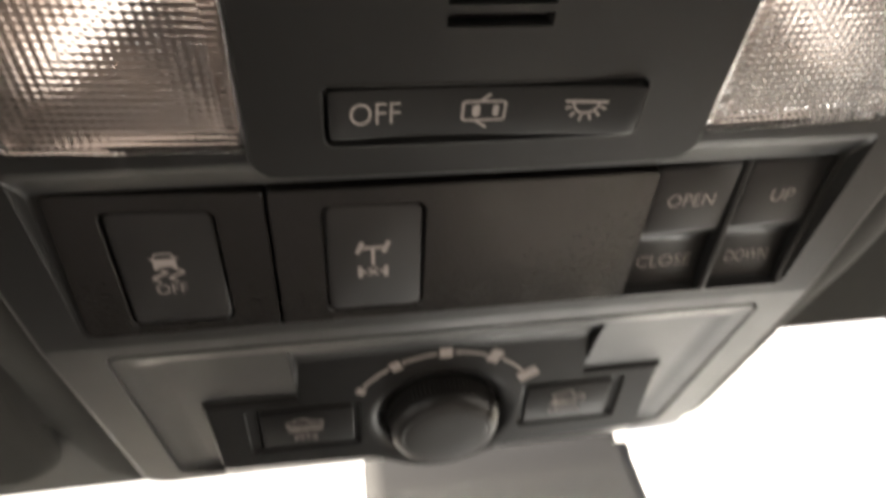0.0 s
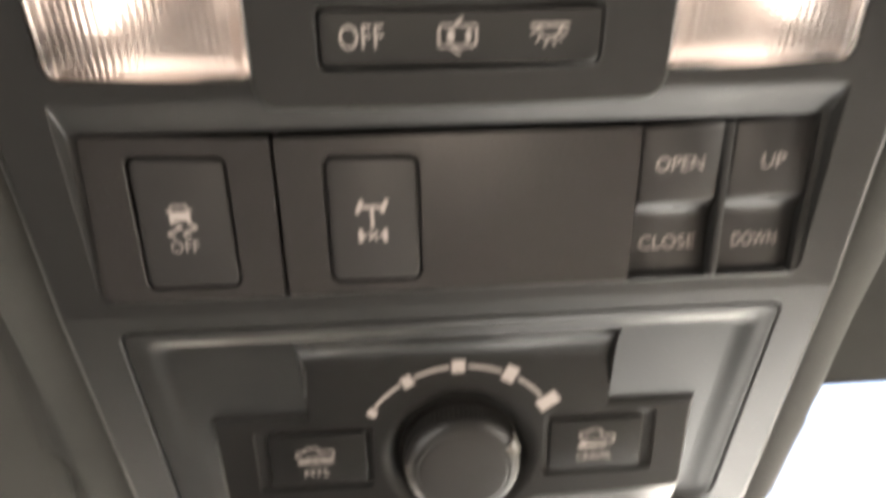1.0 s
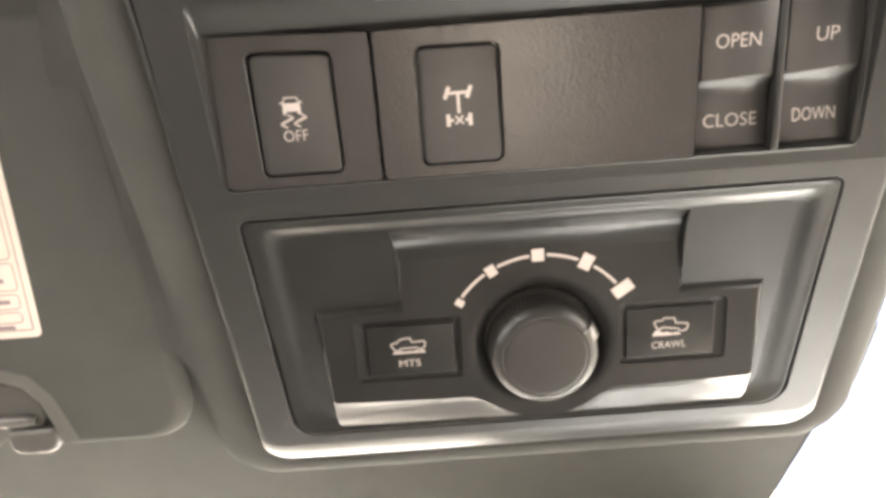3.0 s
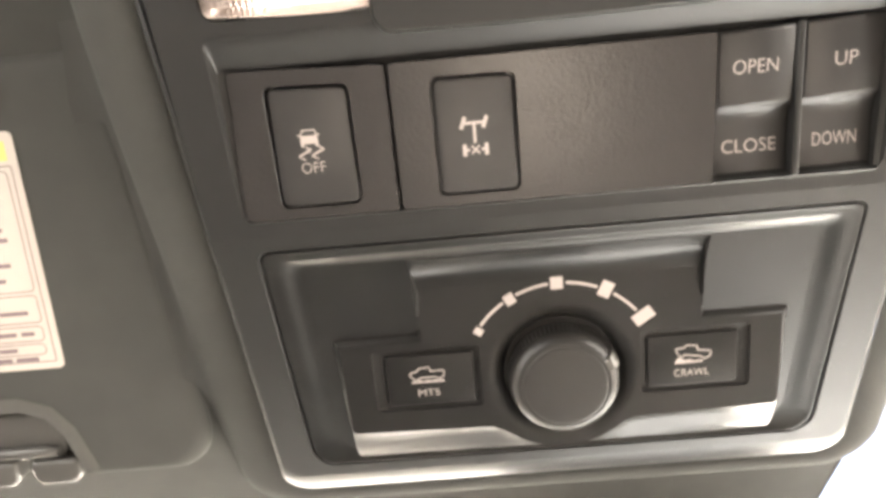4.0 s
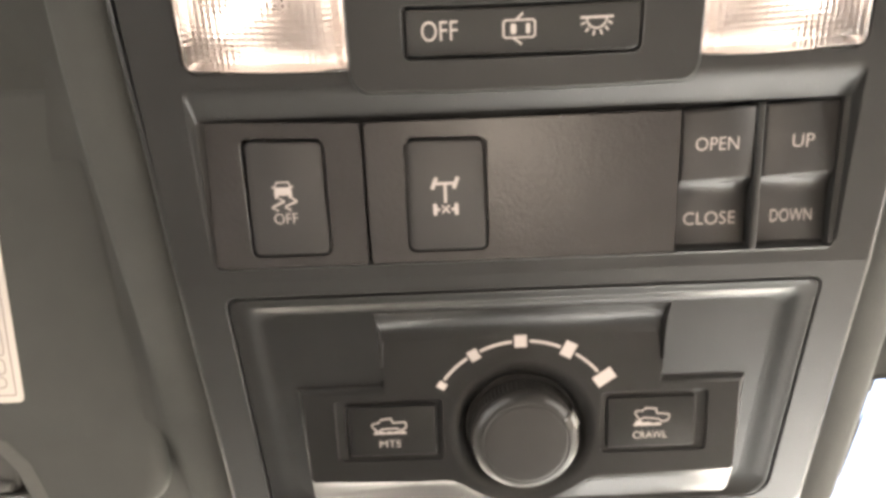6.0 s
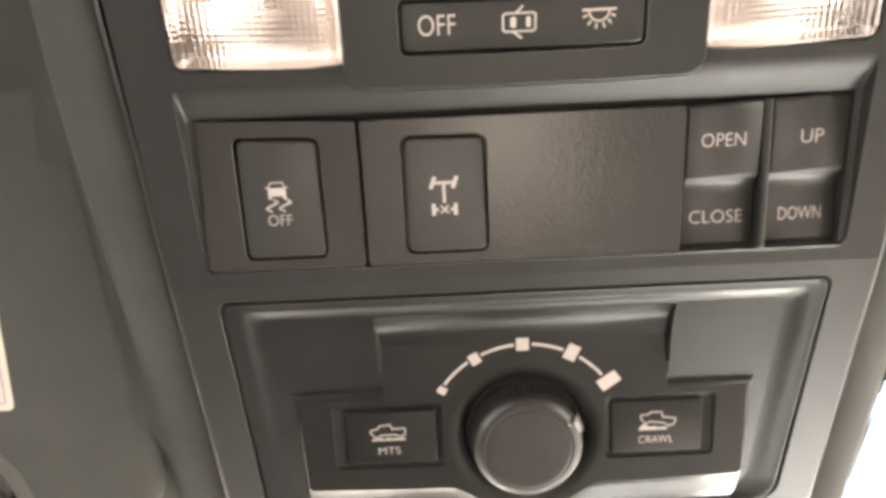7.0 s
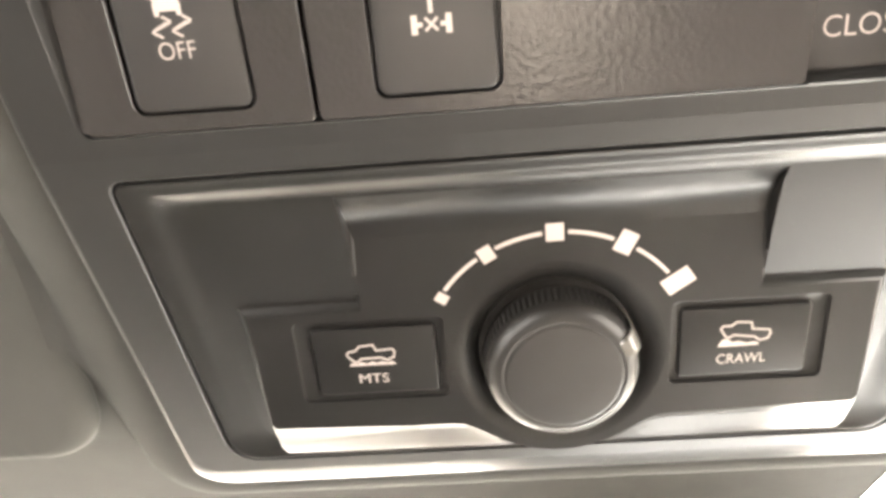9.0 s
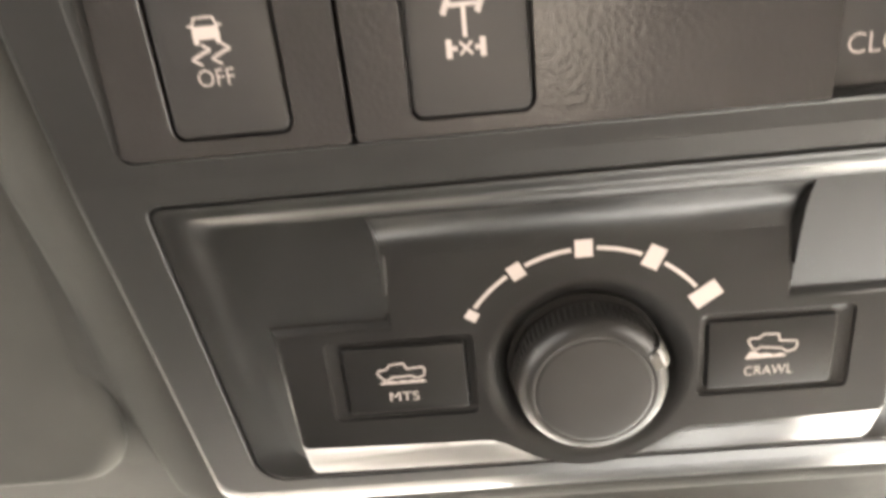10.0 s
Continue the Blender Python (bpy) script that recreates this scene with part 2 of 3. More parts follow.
loft(bm, [lift(dial_hole, front), lift(rr(-90.9, 90.9, -139.9, -48.3, (3.2, 3.2, 8.7, 8.7)), lambda x, z: front(x, z) + 0.35),
          lift(rr(-90.8, 90.8, -139.8, -48.4, (3.2, 3.2, 8.6, 8.6)), lambda x, z: front(x, z) + 9)])
brow = [lift(switch_hole, front_upper)]
for u, v in ((0.06, 0.02), (0.2, 0.12), (0.4, 0.34), (0.6, 0.58), (0.8, 0.8), (0.93, 0.94), (1, 1)):
    lp = rr(-92.3 + 0.6 * u, 92.3 - 0.6 * u, -38.9 + 0.3 * u, 13 - 9.5 * u, (2.4 - 1.2 * u, 2.4 - 1.2 * u, 2.5, 2.5))
    brow.append(lift(lp, lambda x, z, u=u, v=v: mixed(front_upper(x, z + 9 * u if z > -10 else z), 0.1 if z > -10 else 1.6, v)))
brow.append(lift(rr(-91.7, 91.7, -38.5, 3.4, (1.2, 1.2, 2.5, 2.5)), 9.0))
loft(bm, brow, cap1=True)
housing = part("housing", bm, PLASTIC, console, angle=30, bowed=True)

# fixed panels round the left-hand switches
for x0, x1, hx in ((-90.9, -45.7, -68.0), (-44.7, 44.7, -21.9)):
    hole = rr(hx - 12.0, hx + 12.0, -35.1, -0.7, 2.7)
    outer = rr(x0, x1, -38.3, 3.5, (1.2, 1.0, 1.0, 2.6 if x0 < -60 else 1.0))
    bm = bmesh.new()
    if x0 < -60:  # the outer side leans in towards the rear
        outer = [(x + (0.04 * (z + 37.8) if x < -70 else 0), z) for x, z in outer]
    inset = rr(x0 + 0.2, x1 - 0.2, -38.1, 3.3, (1, 0.8, 0.8, 2.3 if x0 < -60 else 0.8))
    if x0 < -60:
        inset = [(x + (0.04 * (z + 37.8) if x < -70 else 0), z) for x, z in inset]
    sheet(bm, inset, [hole], panel_y)
    loft(bm, [lift(outer, 7.5), lift(outer, lambda x, z: panel_y(x, z) + 0.25), lift(inset, panel_y)])
    loft(bm, [lift(hole, panel_y), lift(rr(hx - 11.92, hx + 11.92, -35.02, -0.78, 2.62), lambda x, z: panel_y(x, z) + 0.1), lift(rr(hx - 11.92, hx + 11.92, -35.02, -0.78, 2.62), 8.0)], cap1=True)
    part("switch_panel", bm, PANEL, console, "pebbled brown-grey blanking panel", bowed=True)
# rib between the two rockers and the ledge beneath them
bm = bmesh.new()
slab(bm, lambda i: rr(66.5 + i, 68.5 - i, -38.0 + i, 3.6 - i, 0.4, 2), 0.6, 8.0, 0.6)
part("divider_rib", bm, PLASTIC, console, bowed=True)
bm = bmesh.new()
loft(bm, [[(45.2, y, z), (90.8, y, z)] for y, z in ((8.0, -36.7), (4.6, -36.8), (4.2, -37.2), (3.7, -37.55), (2.6, -37.95), (1.6, -38.1), (1.4, -38.3), (1.5, -38.5), (8, -38.6))], closed=False)
part("ledge", bm, PLASTIC, console)


# sloping walls at both ends of the switch recess
for side in (-1, 1):
    bm = bmesh.new()
    rows = []
    for z, w in ((3.9, 1.0), (2.5, 1.0), (-12, 0.72), (-26, 0.45), (-37.6, 0.25)):
        y0 = front_upper(0, z) + 0.4
        inner = 89.9 - 1.0 * w if side < 0 else 89.9
        y1 = panel_y(0, z) + 0.7
        rows.append([(side * x, y, z) for x, y in ((92.7, y0 + 6), (92.5, y0), (92.25, mixed(y0, y1, 0.55)), (91.8, mixed(y0, y1, 0.92)), (91.2, y1), (inner, y1), (inner - 0.1, 8.5))])
    loft(bm, rows, closed=False)
    part("recess_wall", bm, PLASTIC, console, bowed=True)


# ---- push switches ----
def push_switch(name, cx, label, tilt=0.9):
    t = thing(name, (cx, 8, -18), label, "car switch", "switches on the console")
    top = lambda x, z: panel_y(x, z) + 0.1 + tilt * (z + 34.5) / 33
    bm = bmesh.new()
    slab(bm, lambda i: rr(cx - 11.25 + i, cx + 11.25 - i, -34.6 + i, -1.75 - i, 2.2 - i), top, 7.0, 0.7)
    key = part("key", bm, BUTTON, t, bowed=True)
    return t, key, top


# traction control: a small car over two skid marks, above the word
trac, key, top = push_switch("traction_control_switch", -68.0, "dark plastic push switch with a skidding car symbol and OFF")
cx, cz = -69.1, -14.8
car = [[(cx - 3.7, cz + 0.2), (cx - 4.1, cz + 0.9), (cx - 5.0, cz + 0.9), (cx - 5.0, cz + 1.5), (cx - 3.9, cz + 1.5), (cx - 3.5, cz + 1.0), (cx + 3.5, cz + 1.0), (cx + 3.9, cz + 1.5),
        (cx + 5.0, cz + 1.5), (cx + 5.0, cz + 0.9), (cx + 4.1, cz + 0.9), (cx + 3.7, cz + 0.2), (cx + 4.0, cz - 0.8), (cx + 3.9, cz - 3.6), (cx + 2.6, cz - 3.6), (cx + 2.5, cz - 2.4),
        (cx - 2.5, cz - 2.4), (cx - 2.6, cz - 3.6), (cx - 3.9, cz - 3.6), (cx - 4.0, cz - 0.8)]]
car = [[(cx + (x - cx) * 0.63, cz + (z - cz) * 0.68) for x, z in car[0]]]
car += strokes([(cx - 2.3, cz + 0.6), (cx - 1.7, cz + 2.2), (cx + 1.7, cz + 2.2), (cx + 2.3, cz + 0.6)], 0.36)
part("car_symbol", plates(car, top), PRINT, key, "off-white printed symbol")
skid = []
for o in (-1.7, 2.0):
    zig = [(0.5, 1.75), (1.75, 0.95), (1.55, 0.6), (-1.45, -0.5), (-1.7, -0.85), (-0.2, -1.75)]
    skid += strokes([(cx + o + x, cz - 4.3 + z) for x, z in zig], 0.42)
    skid += strokes([(cx + o + 1.0, cz - 3.75), (cx + o - 0.9, cz - 4.6)], 0.62)
part("skid_symbol", plates(skid, top), PRINT, key, "off-white printed symbol")
part("lettering", lettering("OFF", -68.9, -23.3, 6.9, 3.1, top), PRINT, key, "off-white word OFF")

# rear differential lock: axles joined by a shaft, with a cross
diff, key, top = push_switch("differential_lock_switch", -21.9, "dark plastic push switch with an axle and cross symbol")
cx, cz = -22.3, -14.8
axle = strokes([(cx - 2.8, cz), (cx + 2.8, cz)], 0.8) + strokes([(cx, cz), (cx, cz - 5.4)], 0.8)
axle += strokes([(cx - 3.6, cz - 1.2), (cx - 2.6, cz + 1.4)], 1.1) + strokes([(cx + 2.6, cz - 1.2), (cx + 3.6, cz + 1.4)], 1.1)
part("axle_symbol", plates(axle, top), PRINT, key, "off-white printed symbol")
zz = cz - 7.6
lock = strokes([(cx - 3.1, zz - 1.3), (cx - 3.1, zz + 1.3)], 1.1) + strokes([(cx + 3.1, zz - 1.3), (cx + 3.1, zz + 1.3)], 1.1)
lock += strokes([(cx - 2.8, zz), (cx - 1.9, zz)], 0.8) + strokes([(cx + 1.9, zz), (cx + 2.8, zz)], 0.8)
lock += strokes([(cx - 1.0, zz - 1.0), (cx + 1.0, zz + 1.0)], 0.5) + strokes([(cx - 1.0, zz + 1.0), (cx + 1.0, zz - 1.0)], 0.5)
part("cross_symbol", plates(lock, top), PRINT, key, "off-white printed symbol")


# ---- rocker switches ----
def rocker(name, x0, x1, upper, lower, ux, lx, label):
    t = thing(name, ((x0 + x1) / 2, 8, -16), label, "car switch", "switches on the console")
    prof_u = [(8.0, 3.2), (1.7, 3.1), (1.2, 2.7), (1.0, 1.8), (1.2, -8), (1.5, -16.2), (1.6, -16.8), (1.85, -17.3), (2.3, -17.8)]
    prof_l = [(2.3, -17.8), (3.0, -18.6), (3.55, -19.6), (3.95, -20.6), (4.2, -21.7), (4.35, -22.9), (4.3, -28), (3.8, -35.8), (4.1, -36.6), (8.0, -36.7)]
    for prof, word, wx, wz, h in ((prof_u, upper, ux, -6.6, 3.7), (prof_l, lower, lx, -28.85, 3.7)):
        bm = bmesh.new()
        rows = []
        for x, d in ((x0, 1.2), (x0 + 0.25, 0.25), (x0 + 0.7, 0), (x1 - 0.7, 0), (x1 - 0.25, 0.25), (x1, 1.2)):
            rows.append([(x, y + (d if y < 7.9 else 0), z) for y, z in prof])
        loft(bm, rows, closed=False)
        k = part("key", bm, BUTTON, t, bowed=True)
        face = (lambda x, z: 1.2 - (z + 8) * 0.03) if word == upper else (lambda x, z: 4.3 + (z + 28) * 0.064)
        part("lettering", lettering(word, wx, wz, len(word) * 3.05, h, face), PRINT, k, "off-white word " + word)
    return t


rocker("sunroof_slide_switch", 45.4, 66.3, "OPEN", "CLOSE", 55.5, 55.45, "dark rocker switch lettered OPEN and CLOSE")
rocker("sunroof_tilt_switch", 68.9, 89.85, "UP", "DOWN", 79.9, 79.55, "dark rocker switch lettered UP and DOWN")

# ---- dome light panel between the two lenses ----
dome = thing("dome_light_panel", (0, 0, 40), "matt black centre panel with a three-position lamp switch", "lamp panel")


def dome_y(x, z):
    # a flat plate; its edges stand a little proud of the bezel
    return -8.0 - 0.155 * (z - 12.5)


def dense(loop, counts):
    out = []
    for (a, b), (c, d), k in zip(loop, loop[1:] + loop[:1], counts):
        out += [(mixed(a, c, i / k), mixed(b, d, i / k)) for i in range(k)]
    return out


bm = bmesh.new()


def dome_loop(i, low=0.0):
    a, z0 = 46.6 - i, 11.3 + low
    return dense([(-a, z0 + 4.6), (-a, 66), (a, 66), (a, z0 + 4.6), (a - 0.7, z0 + 2.6), (a - 2.6, z0 + 0.6), (a - 4.6, z0), (-a + 4.6, z0), (-a + 2.6, z0 + 0.6), (-a + 0.7, z0 + 2.6)], (12, 24, 12, 2, 2, 2, 24, 2, 2, 2))


slot = dense([(-31.8, 33.4), (30.2, 33.4), (30.2, 20.0), (-31.8, 20.0)], (20, 1, 20, 1))
rows = []
for i, low, t in ((0, 0, -0.1), (0, 0, 0.35), (0.12, 0.12, 0.5), (0.75, 0.75, 0.93), (0.95, 0.95, 1.0)):
    rows.append(lift(dome_loop(i, low), lambda x, z, t=t: mixed(front_upper(x, z) + 0.1, dome_y(x, z), t)))
rows = [lift(dome_loop(0, 0), lambda x, z: front_upper(x, z) + 8)] + rows
loft(bm, rows)
cols = [-31.8 + 62.0 * k / 20 for k in range(21)]
vents = [dense([(cols[7], z), (cols[7], z + 2.6), (cols[13], z + 2.6), (cols[13], z)], (1, 6, 1, 6)) for z in (44.9, 49.0, 53.1)]


def reach(z):
    """Half the plate's width at that height: its lower corners are rounded off."""
    h = min(1.0, (z - 12.25) / 4.6)
    return 41.05 + 4.6 * (h * (2 - h)) ** 0.5


zrows = [12.25, 12.6, 13.5, 14.7, 15.8, 16.95, 17.9, 18.6, 19.3, 20.0, 33.4, 34.6, 36, 38.4, 42, 44.9, 47.5, 49.0, 51.6, 53.1, 55.7, 61, 66]
for za, zb in zip(zrows, zrows[1:]):
    def line(z):
        e = reach(z)
        xs = [-e, *[mixed(-e, -31.8, q / 6) for q in range(1, 6)]] + cols + [*[mixed(30.2, e, q / 6) for q in range(1, 6)], e]
        return [(x, dome_y(x, z), z) for x in xs]
    la, lb = line(za), line(zb)
    for k in range(len(la) - 1):
        xm, zm = (la[k][0] + la[k + 1][0]) / 2, (za + zb) / 2
        if -31.8 < xm < 30.2 and 20.0 < zm < 33.4 or cols[7] < xm < cols[13] and any(v < zm < v + 2.6 for v in (44.9, 49.0, 53.1)):
            continue
        bm.faces.new([bm.verts.new(p) for p in (la[k], la[k + 1], lb[k + 1], lb[k])])
loft(bm, [[(x * k, dome_y(x, z) + d, 26.7 + (z - 26.7) * m) for x, z in slot] for k, m, d in ((1, 1, 0), (0.992, 0.97, 0.35), (0.99, 0.965, 6))], cap1=True)
for v in vents:
    loft(bm, [lift(v, dome_y), lift(v, lambda x, z: dome_y(x, z) + 4)], cap1=True)
part("faceplate", bm, PLASTIC, dome, bowed=True)


# a rounded rim round the lamp switch
bm = bmesh.new()
loft(bm, [lift(dense(rr(-32.4 + i, 30.8 - i, 19.4 + i, 34.0 - i, 2.4 - i * 0.6, 4), [1] * 4 + [12] + [1] * 4 + [3] + [1] * 4 + [12] + [1] * 4 + [3]), lambda x, z, d=d: dome_y(x, z) + d)
          for i, d in ((0, 0.06), (0.2, -0.1), (0.4, -0.12), (0.55, 0.0), (0.65, 0.3), (0.7, 5.0))])
part("switch_rim", bm, PLASTIC, dome, bowed=True)


def slider_y(x, z):
    # hollow, pressed in at one end and standing proud at the other
    return dome_y(x, z) + 0.5 - 0.036 * x - 0.0017 * x * x


bm = bmesh.new()
xs = [-30.9, -30.7, -30.2, -28] + [-24 + 4 * i for i in range(13)] + [27, 28.5, 29.1, 29.3]
rows = []
for z, d in ((20.7, 5), (20.8, 0.6), (21.1, 0.12), (21.6, 0), (26, 0), (31.8, 0), (32.3, 0.12), (32.6, 0.6), (32.7, 5)):
    rows.append([(x, slider_y(x, z) + d + (4.0 if i in (0, len(xs) - 1) else 0.12 if i in (1, len(xs) - 2) else 0), z) for i, x in enumerate(xs)])
loft(bm, rows, closed=False)
for v in bm.verts:  # rounded corners
    mx, mz = -0.8, 26.7
    a, b = abs(v.co.x - mx) - 28.6, abs(v.co.z - mz) - 4.5
    if a > 0 and b > 0:
        k = 1 - max(a, b) / math.hypot(a, b)
        v.co.x -= math.copysign(a * k, v.co.x - mx)
        v.co.z -= math.copysign(b * k, v.co.z - mz)
slider = part("slide_switch", bm, PLASTIC, dome, "three-position slide switch", bowed=True)
slider_face = lambda x, z: slider_y(x, z - bow(x, z))
part("lettering", lettering("OFF", -22.1, 26.6, 9.4, 4.9, slider_face), PRINT, slider, "off-white word OFF")
cx, cz = -1.5, 26.4
door = strokes([(cx - 4.4, cz - 2), (cx - 4.4, cz + 2), (cx - 3.8, cz + 2.5), (cx + 3.8, cz + 2.5), (cx + 4.4, cz + 2), (cx + 4.4, cz - 2), (cx + 3.8, cz - 2.5), (cx - 3.8, cz - 2.5)], 0.5, True)
door += strokes([(cx - 0.9, cz + 2.5), (cx + 0.9, cz + 4.3)], 0.6) + strokes([(cx - 1.6, cz - 2.6), (cx + 0.6, cz - 4.4)], 0.6)
door += [rr(cx - 2.4, cx - 0.8, cz - 1.5, cz + 1.5, 0.6, 3), rr(cx + 1.9, cx + 3.1, cz - 1.5, cz + 1.5, 0.5, 3)]
door = [[(cx + (x - cx) * 0.92, cz + (z - cz) * 0.86) for x, z in p] for p in door]
part("door_symbol", plates(door, slider_face), PRINT, slider, "off-white open-door symbol")
cx, cz = 18.2, 27.4
dl = strokes([(cx - 5.2, cz + 1.2), (cx + 5.2, cz + 1.2)], 0.7)
dl += strokes([(cx + 3.3 * math.cos(radians(a)), cz + 1.0 + 3.0 * math.sin(radians(a))) for a in range(180, 361, 20)], 0.55)
for a in (200, 230, 260, 290, 315, 340):
    ca, sa = math.cos(radians(a)), math.sin(radians(a))
    dl += strokes([(cx + 4.2 * ca, cz + 1.0 + 3.9 * sa), (cx + 5.3 * ca, cz + 1.0 + 5.0 * sa)], 0.6)
dl = [[(cx + (x - cx) * 0.76, cz + (z - cz) * 0.84) for x, z in p] for p in dl]
part("lamp_symbol", plates(dl, slider_face), PRINT, slider, "off-white dome lamp symbol")


# ---- map lights ----
def map_light(side):
    t = thing("map_light", (side * 68, 10, 39), "lit map light with a clear ribbed prismatic lens", "map light", "map lights on the console")
    xa, xb = sorted((side * 47.0, side * 90.4))
    z0, z1 = 17.0, 61.2
    ly = lambda z: front_upper(0, z) - 0.7
    nx, nz = 168, 170
    bm = bmesh.new()
    grid = []
    for j in range(nz + 1):
        row = []
        for i in range(nx + 1):
            u, v = i / nx, j / nz
            x, z = mixed(xa, xb, u), mixed(z0, z1, v)
            rim = min(x - xa, xb - x, z - z0, z1 - z)
            side_gap = min(x - xa, xb - x)
            if rim > 2.9:
                ribs = 0.36 * abs(math.sin(math.pi * (x - xa) / 1.6)) + 0.33 * abs(math.sin(math.pi * (z - z0) / 1.5))
            elif rim < 0.6:
                ribs = 0.0
            else:  # a band of short teeth along the border
                ribs = 0.42 * abs(math.sin(math.pi * ((x - xa) if z - z0 < side_gap else (z - z0)) / 1.4))
            dome_in = 0.0 if rim > 1.0 else (1.0 - rim) ** 2 * 0.8
            # the outer lower corner is rounded
            a, b = 3.0 - ((x - xa) if side < 0 else (xb - x)), 3.0 - (z - z0)
            if a > 0 and b > 0:
                k = 1 - max(a, b) / math.hypot(a, b)
                x, z = x - side * a * k, z + b * k
            row.append((x, ly(z) + dome_in - ribs + (0.25 if 2.5 < rim < 3.1 else 0), z))
        grid.append(row)
    front_rows = loft(bm, grid, closed=False)
    # flat back, so that the ribs bend the light
    back = [[(p[0], ly(p[2]) + 2.4, p[2]) for p in (r[0], r[-1])] for r in (grid[0], grid[-1])]
    b = [[bm.verts.new(p) for p in r] for r in back]
    bm.faces.new((b[0][0], b[0][1], b[1][1], b[1][0]))
    bm.faces.new([b[0][0], b[0][1]] + front_rows[0][::-1])
    bm.faces.new([b[1][1], b[1][0]] + front_rows[-1])
    bm.faces.new([b[1][0], b[0][0]] + [r[0] for r in front_rows])
    bm.faces.new([b[0][1], b[1][1]] + [r[-1] for r in front_rows][::-1])
    part("lens", bm, LENS, t, "clear ribbed plastic lens", angle=70, bowed=True)
    bm = bmesh.new()
    loft(bm, [lift(rr(xa + 0.6, xb - 0.6, z0 + 0.6, z1 - 0.6, 2, 3), lambda x, z, d=d: ly(z) + d) for d in (3.4, 3.9)], cap0=True, cap1=True)
    part("diffuser", bm, DIFFUSER, t, "frosted film behind the lens", bowed=True)
    bm = bmesh.new()
    loops = []
    for k, (ins, d) in enumerate(((0.3, 2.6), (0.5, 4.0), (3.0, 9.0), (7.0, 13.0), (12.0, 15.5), (17.0, 16.5))):
        loops.append(lift(rr(xa + ins, xb - ins, z0 + ins, z1 - ins, 3 + ins * 0.25, 6), lambda x, z, d=d: ly(z) + d))
    loft(bm, loops, cap1=True)
    part("reflector", bm, CHROME, t, "aluminised reflector bowl", bowed=True)
    bm = bmesh.new()
    rows = []
    for k in range(13):
        s = k / 12
        r = 2.2 * math.sqrt(max(0.02, 1 - (2 * s - 1) ** 4))
        cx, cz = mixed(side * 57.0, side * 82.5, s), mixed(52.0, 28.0, s)
        e = Vector((side * 0.64, 0, 0.77))
        rows.append([tuple(Vector((cx, ly(cz) + 11.5, cz)) + e * (r * math.cos(q * math.pi / 5)) + Vector((0, 1, 0)) * (r * math.sin(q * math.pi / 5))) for q in range(10)])
    loft(bm, rows, cap0=True, cap1=True)
    part("bulb", bm, BULB, t, "warm glowing bulb", bowed=True)


map_light(-1)
map_light(1)

# ---- drive mode faceplate ----
dial = thing("drive_mode_faceplate", (0, 30, -95), "satin dark faceplate with a dial recess and two push buttons", "control panel")
DX, DZ, DY = 0.5, -101.9, 14.0
bm = bmesh.new()


def plate_loop(i, top):
    wide = i + 0.75 * max(0.0, i - 1.3)
    return rr(-90.4 + wide, 90.4 - wide, -139.4 + i * 0.72, -48.8 - top, (2.6 + i * 0.3, 2.6 + i * 0.3, 8.3, 8.3))


def plate_edge(x, z):
    """Flush with the housing along the top, a little sunk down the sides."""
    return front(x, z) + 1.85 * min(1.0, max(0.0, (-56 - z) / 14)) * min(1.0, max(0.0, (z + 138) / 18))


lips = [lift(plate_loop(i, top), lambda x, z, d=d: plate_edge(x, z) + d) for i, top, d in ((0, 0, 8), (0, 0, 0.5), (0.25, 0.2, 0.1), (0.7, 0.6, -0.05), (1.3, 1.0, 0.1))]
# a flat lip along the top, then a short steep step down to the sloping apron; the sides roll in gently
for u, top, v in ((0.15, 2.0, 0.0), (0.3, 2.9, 0.03), (0.42, 3.3, 0.12), (0.52, 3.8, 0.30), (0.64, 4.5, 0.58), (0.76, 5.2, 0.83), (0.88, 5.8, 0.96), (1.0, 6.6, 1.0)):
    i = 1.3 + 5.5 * u
    lips.append(lift(plate_loop(i, top), lambda x, z, u=u, v=v: mixed(plate_edge(x, z) + 0.1, apron(x, z), u if z < -60 else v)))
loft(bm, lips)


def pod(s, top, low, flat):
    """The pod's outline: a stem up to the scoop, two shoulders, and a round belly below the knob."""
    k = s * 0.45
    pts = [(-72.2 - s, -86.6 + s), (-45 - k, -86.6 + s), (-44.9 - k, -82), (-44.8 - k, -77), (-44.6 - k, -72), (-44.5 - k, -68 + top * 0.4), (-44.7 - k, -68 + top * 0.76), (-45.1 - k, -68 + top * 0.93), (-44.5 - top * 0.16, -68 + top), (-22, -68 + top), (0, -68 + top), (22, -68 + top), (44.9 + top * 0.16, -68 + top), (45.5 + k, -68 + top * 0.93), (45.1 + k, -68 + top * 0.76), (45.0 + k, -68 + top * 0.4), (45.3 + k, -72), (45.7 + k, -77), (45.9 + k, -82), (46 + k, -86.6 + s), (72.2 + s, -86.6 + s),
           (72.2 + s, -104 - low * 0.5), (71.9 + s * 0.2, -117.6 - low), (70.9 + s * 0.2, -118.9 - low)]
    for q in range(25):
        x = 36.0 - 3.0 * q
        round_z = DZ - math.sqrt(max(0.0, 27.6 ** 2 - x * x))
        # a soft passage from the straight edge into the round belly
        d = (round_z + 119.9) / 2.4
        z = -119.9 - 2.4 * (math.log1p(math.exp(-abs(d))) + max(-d, 0.0))
        pts.append((DX + x, mixed(z, -119.9 - low, flat)))
    pts += [(-70.9 - s * 0.2, -118.9 - low), (-71.9 - s * 0.2, -117.6 - low), (-72.2 - s, -104 - low * 0.5)]
    return pts


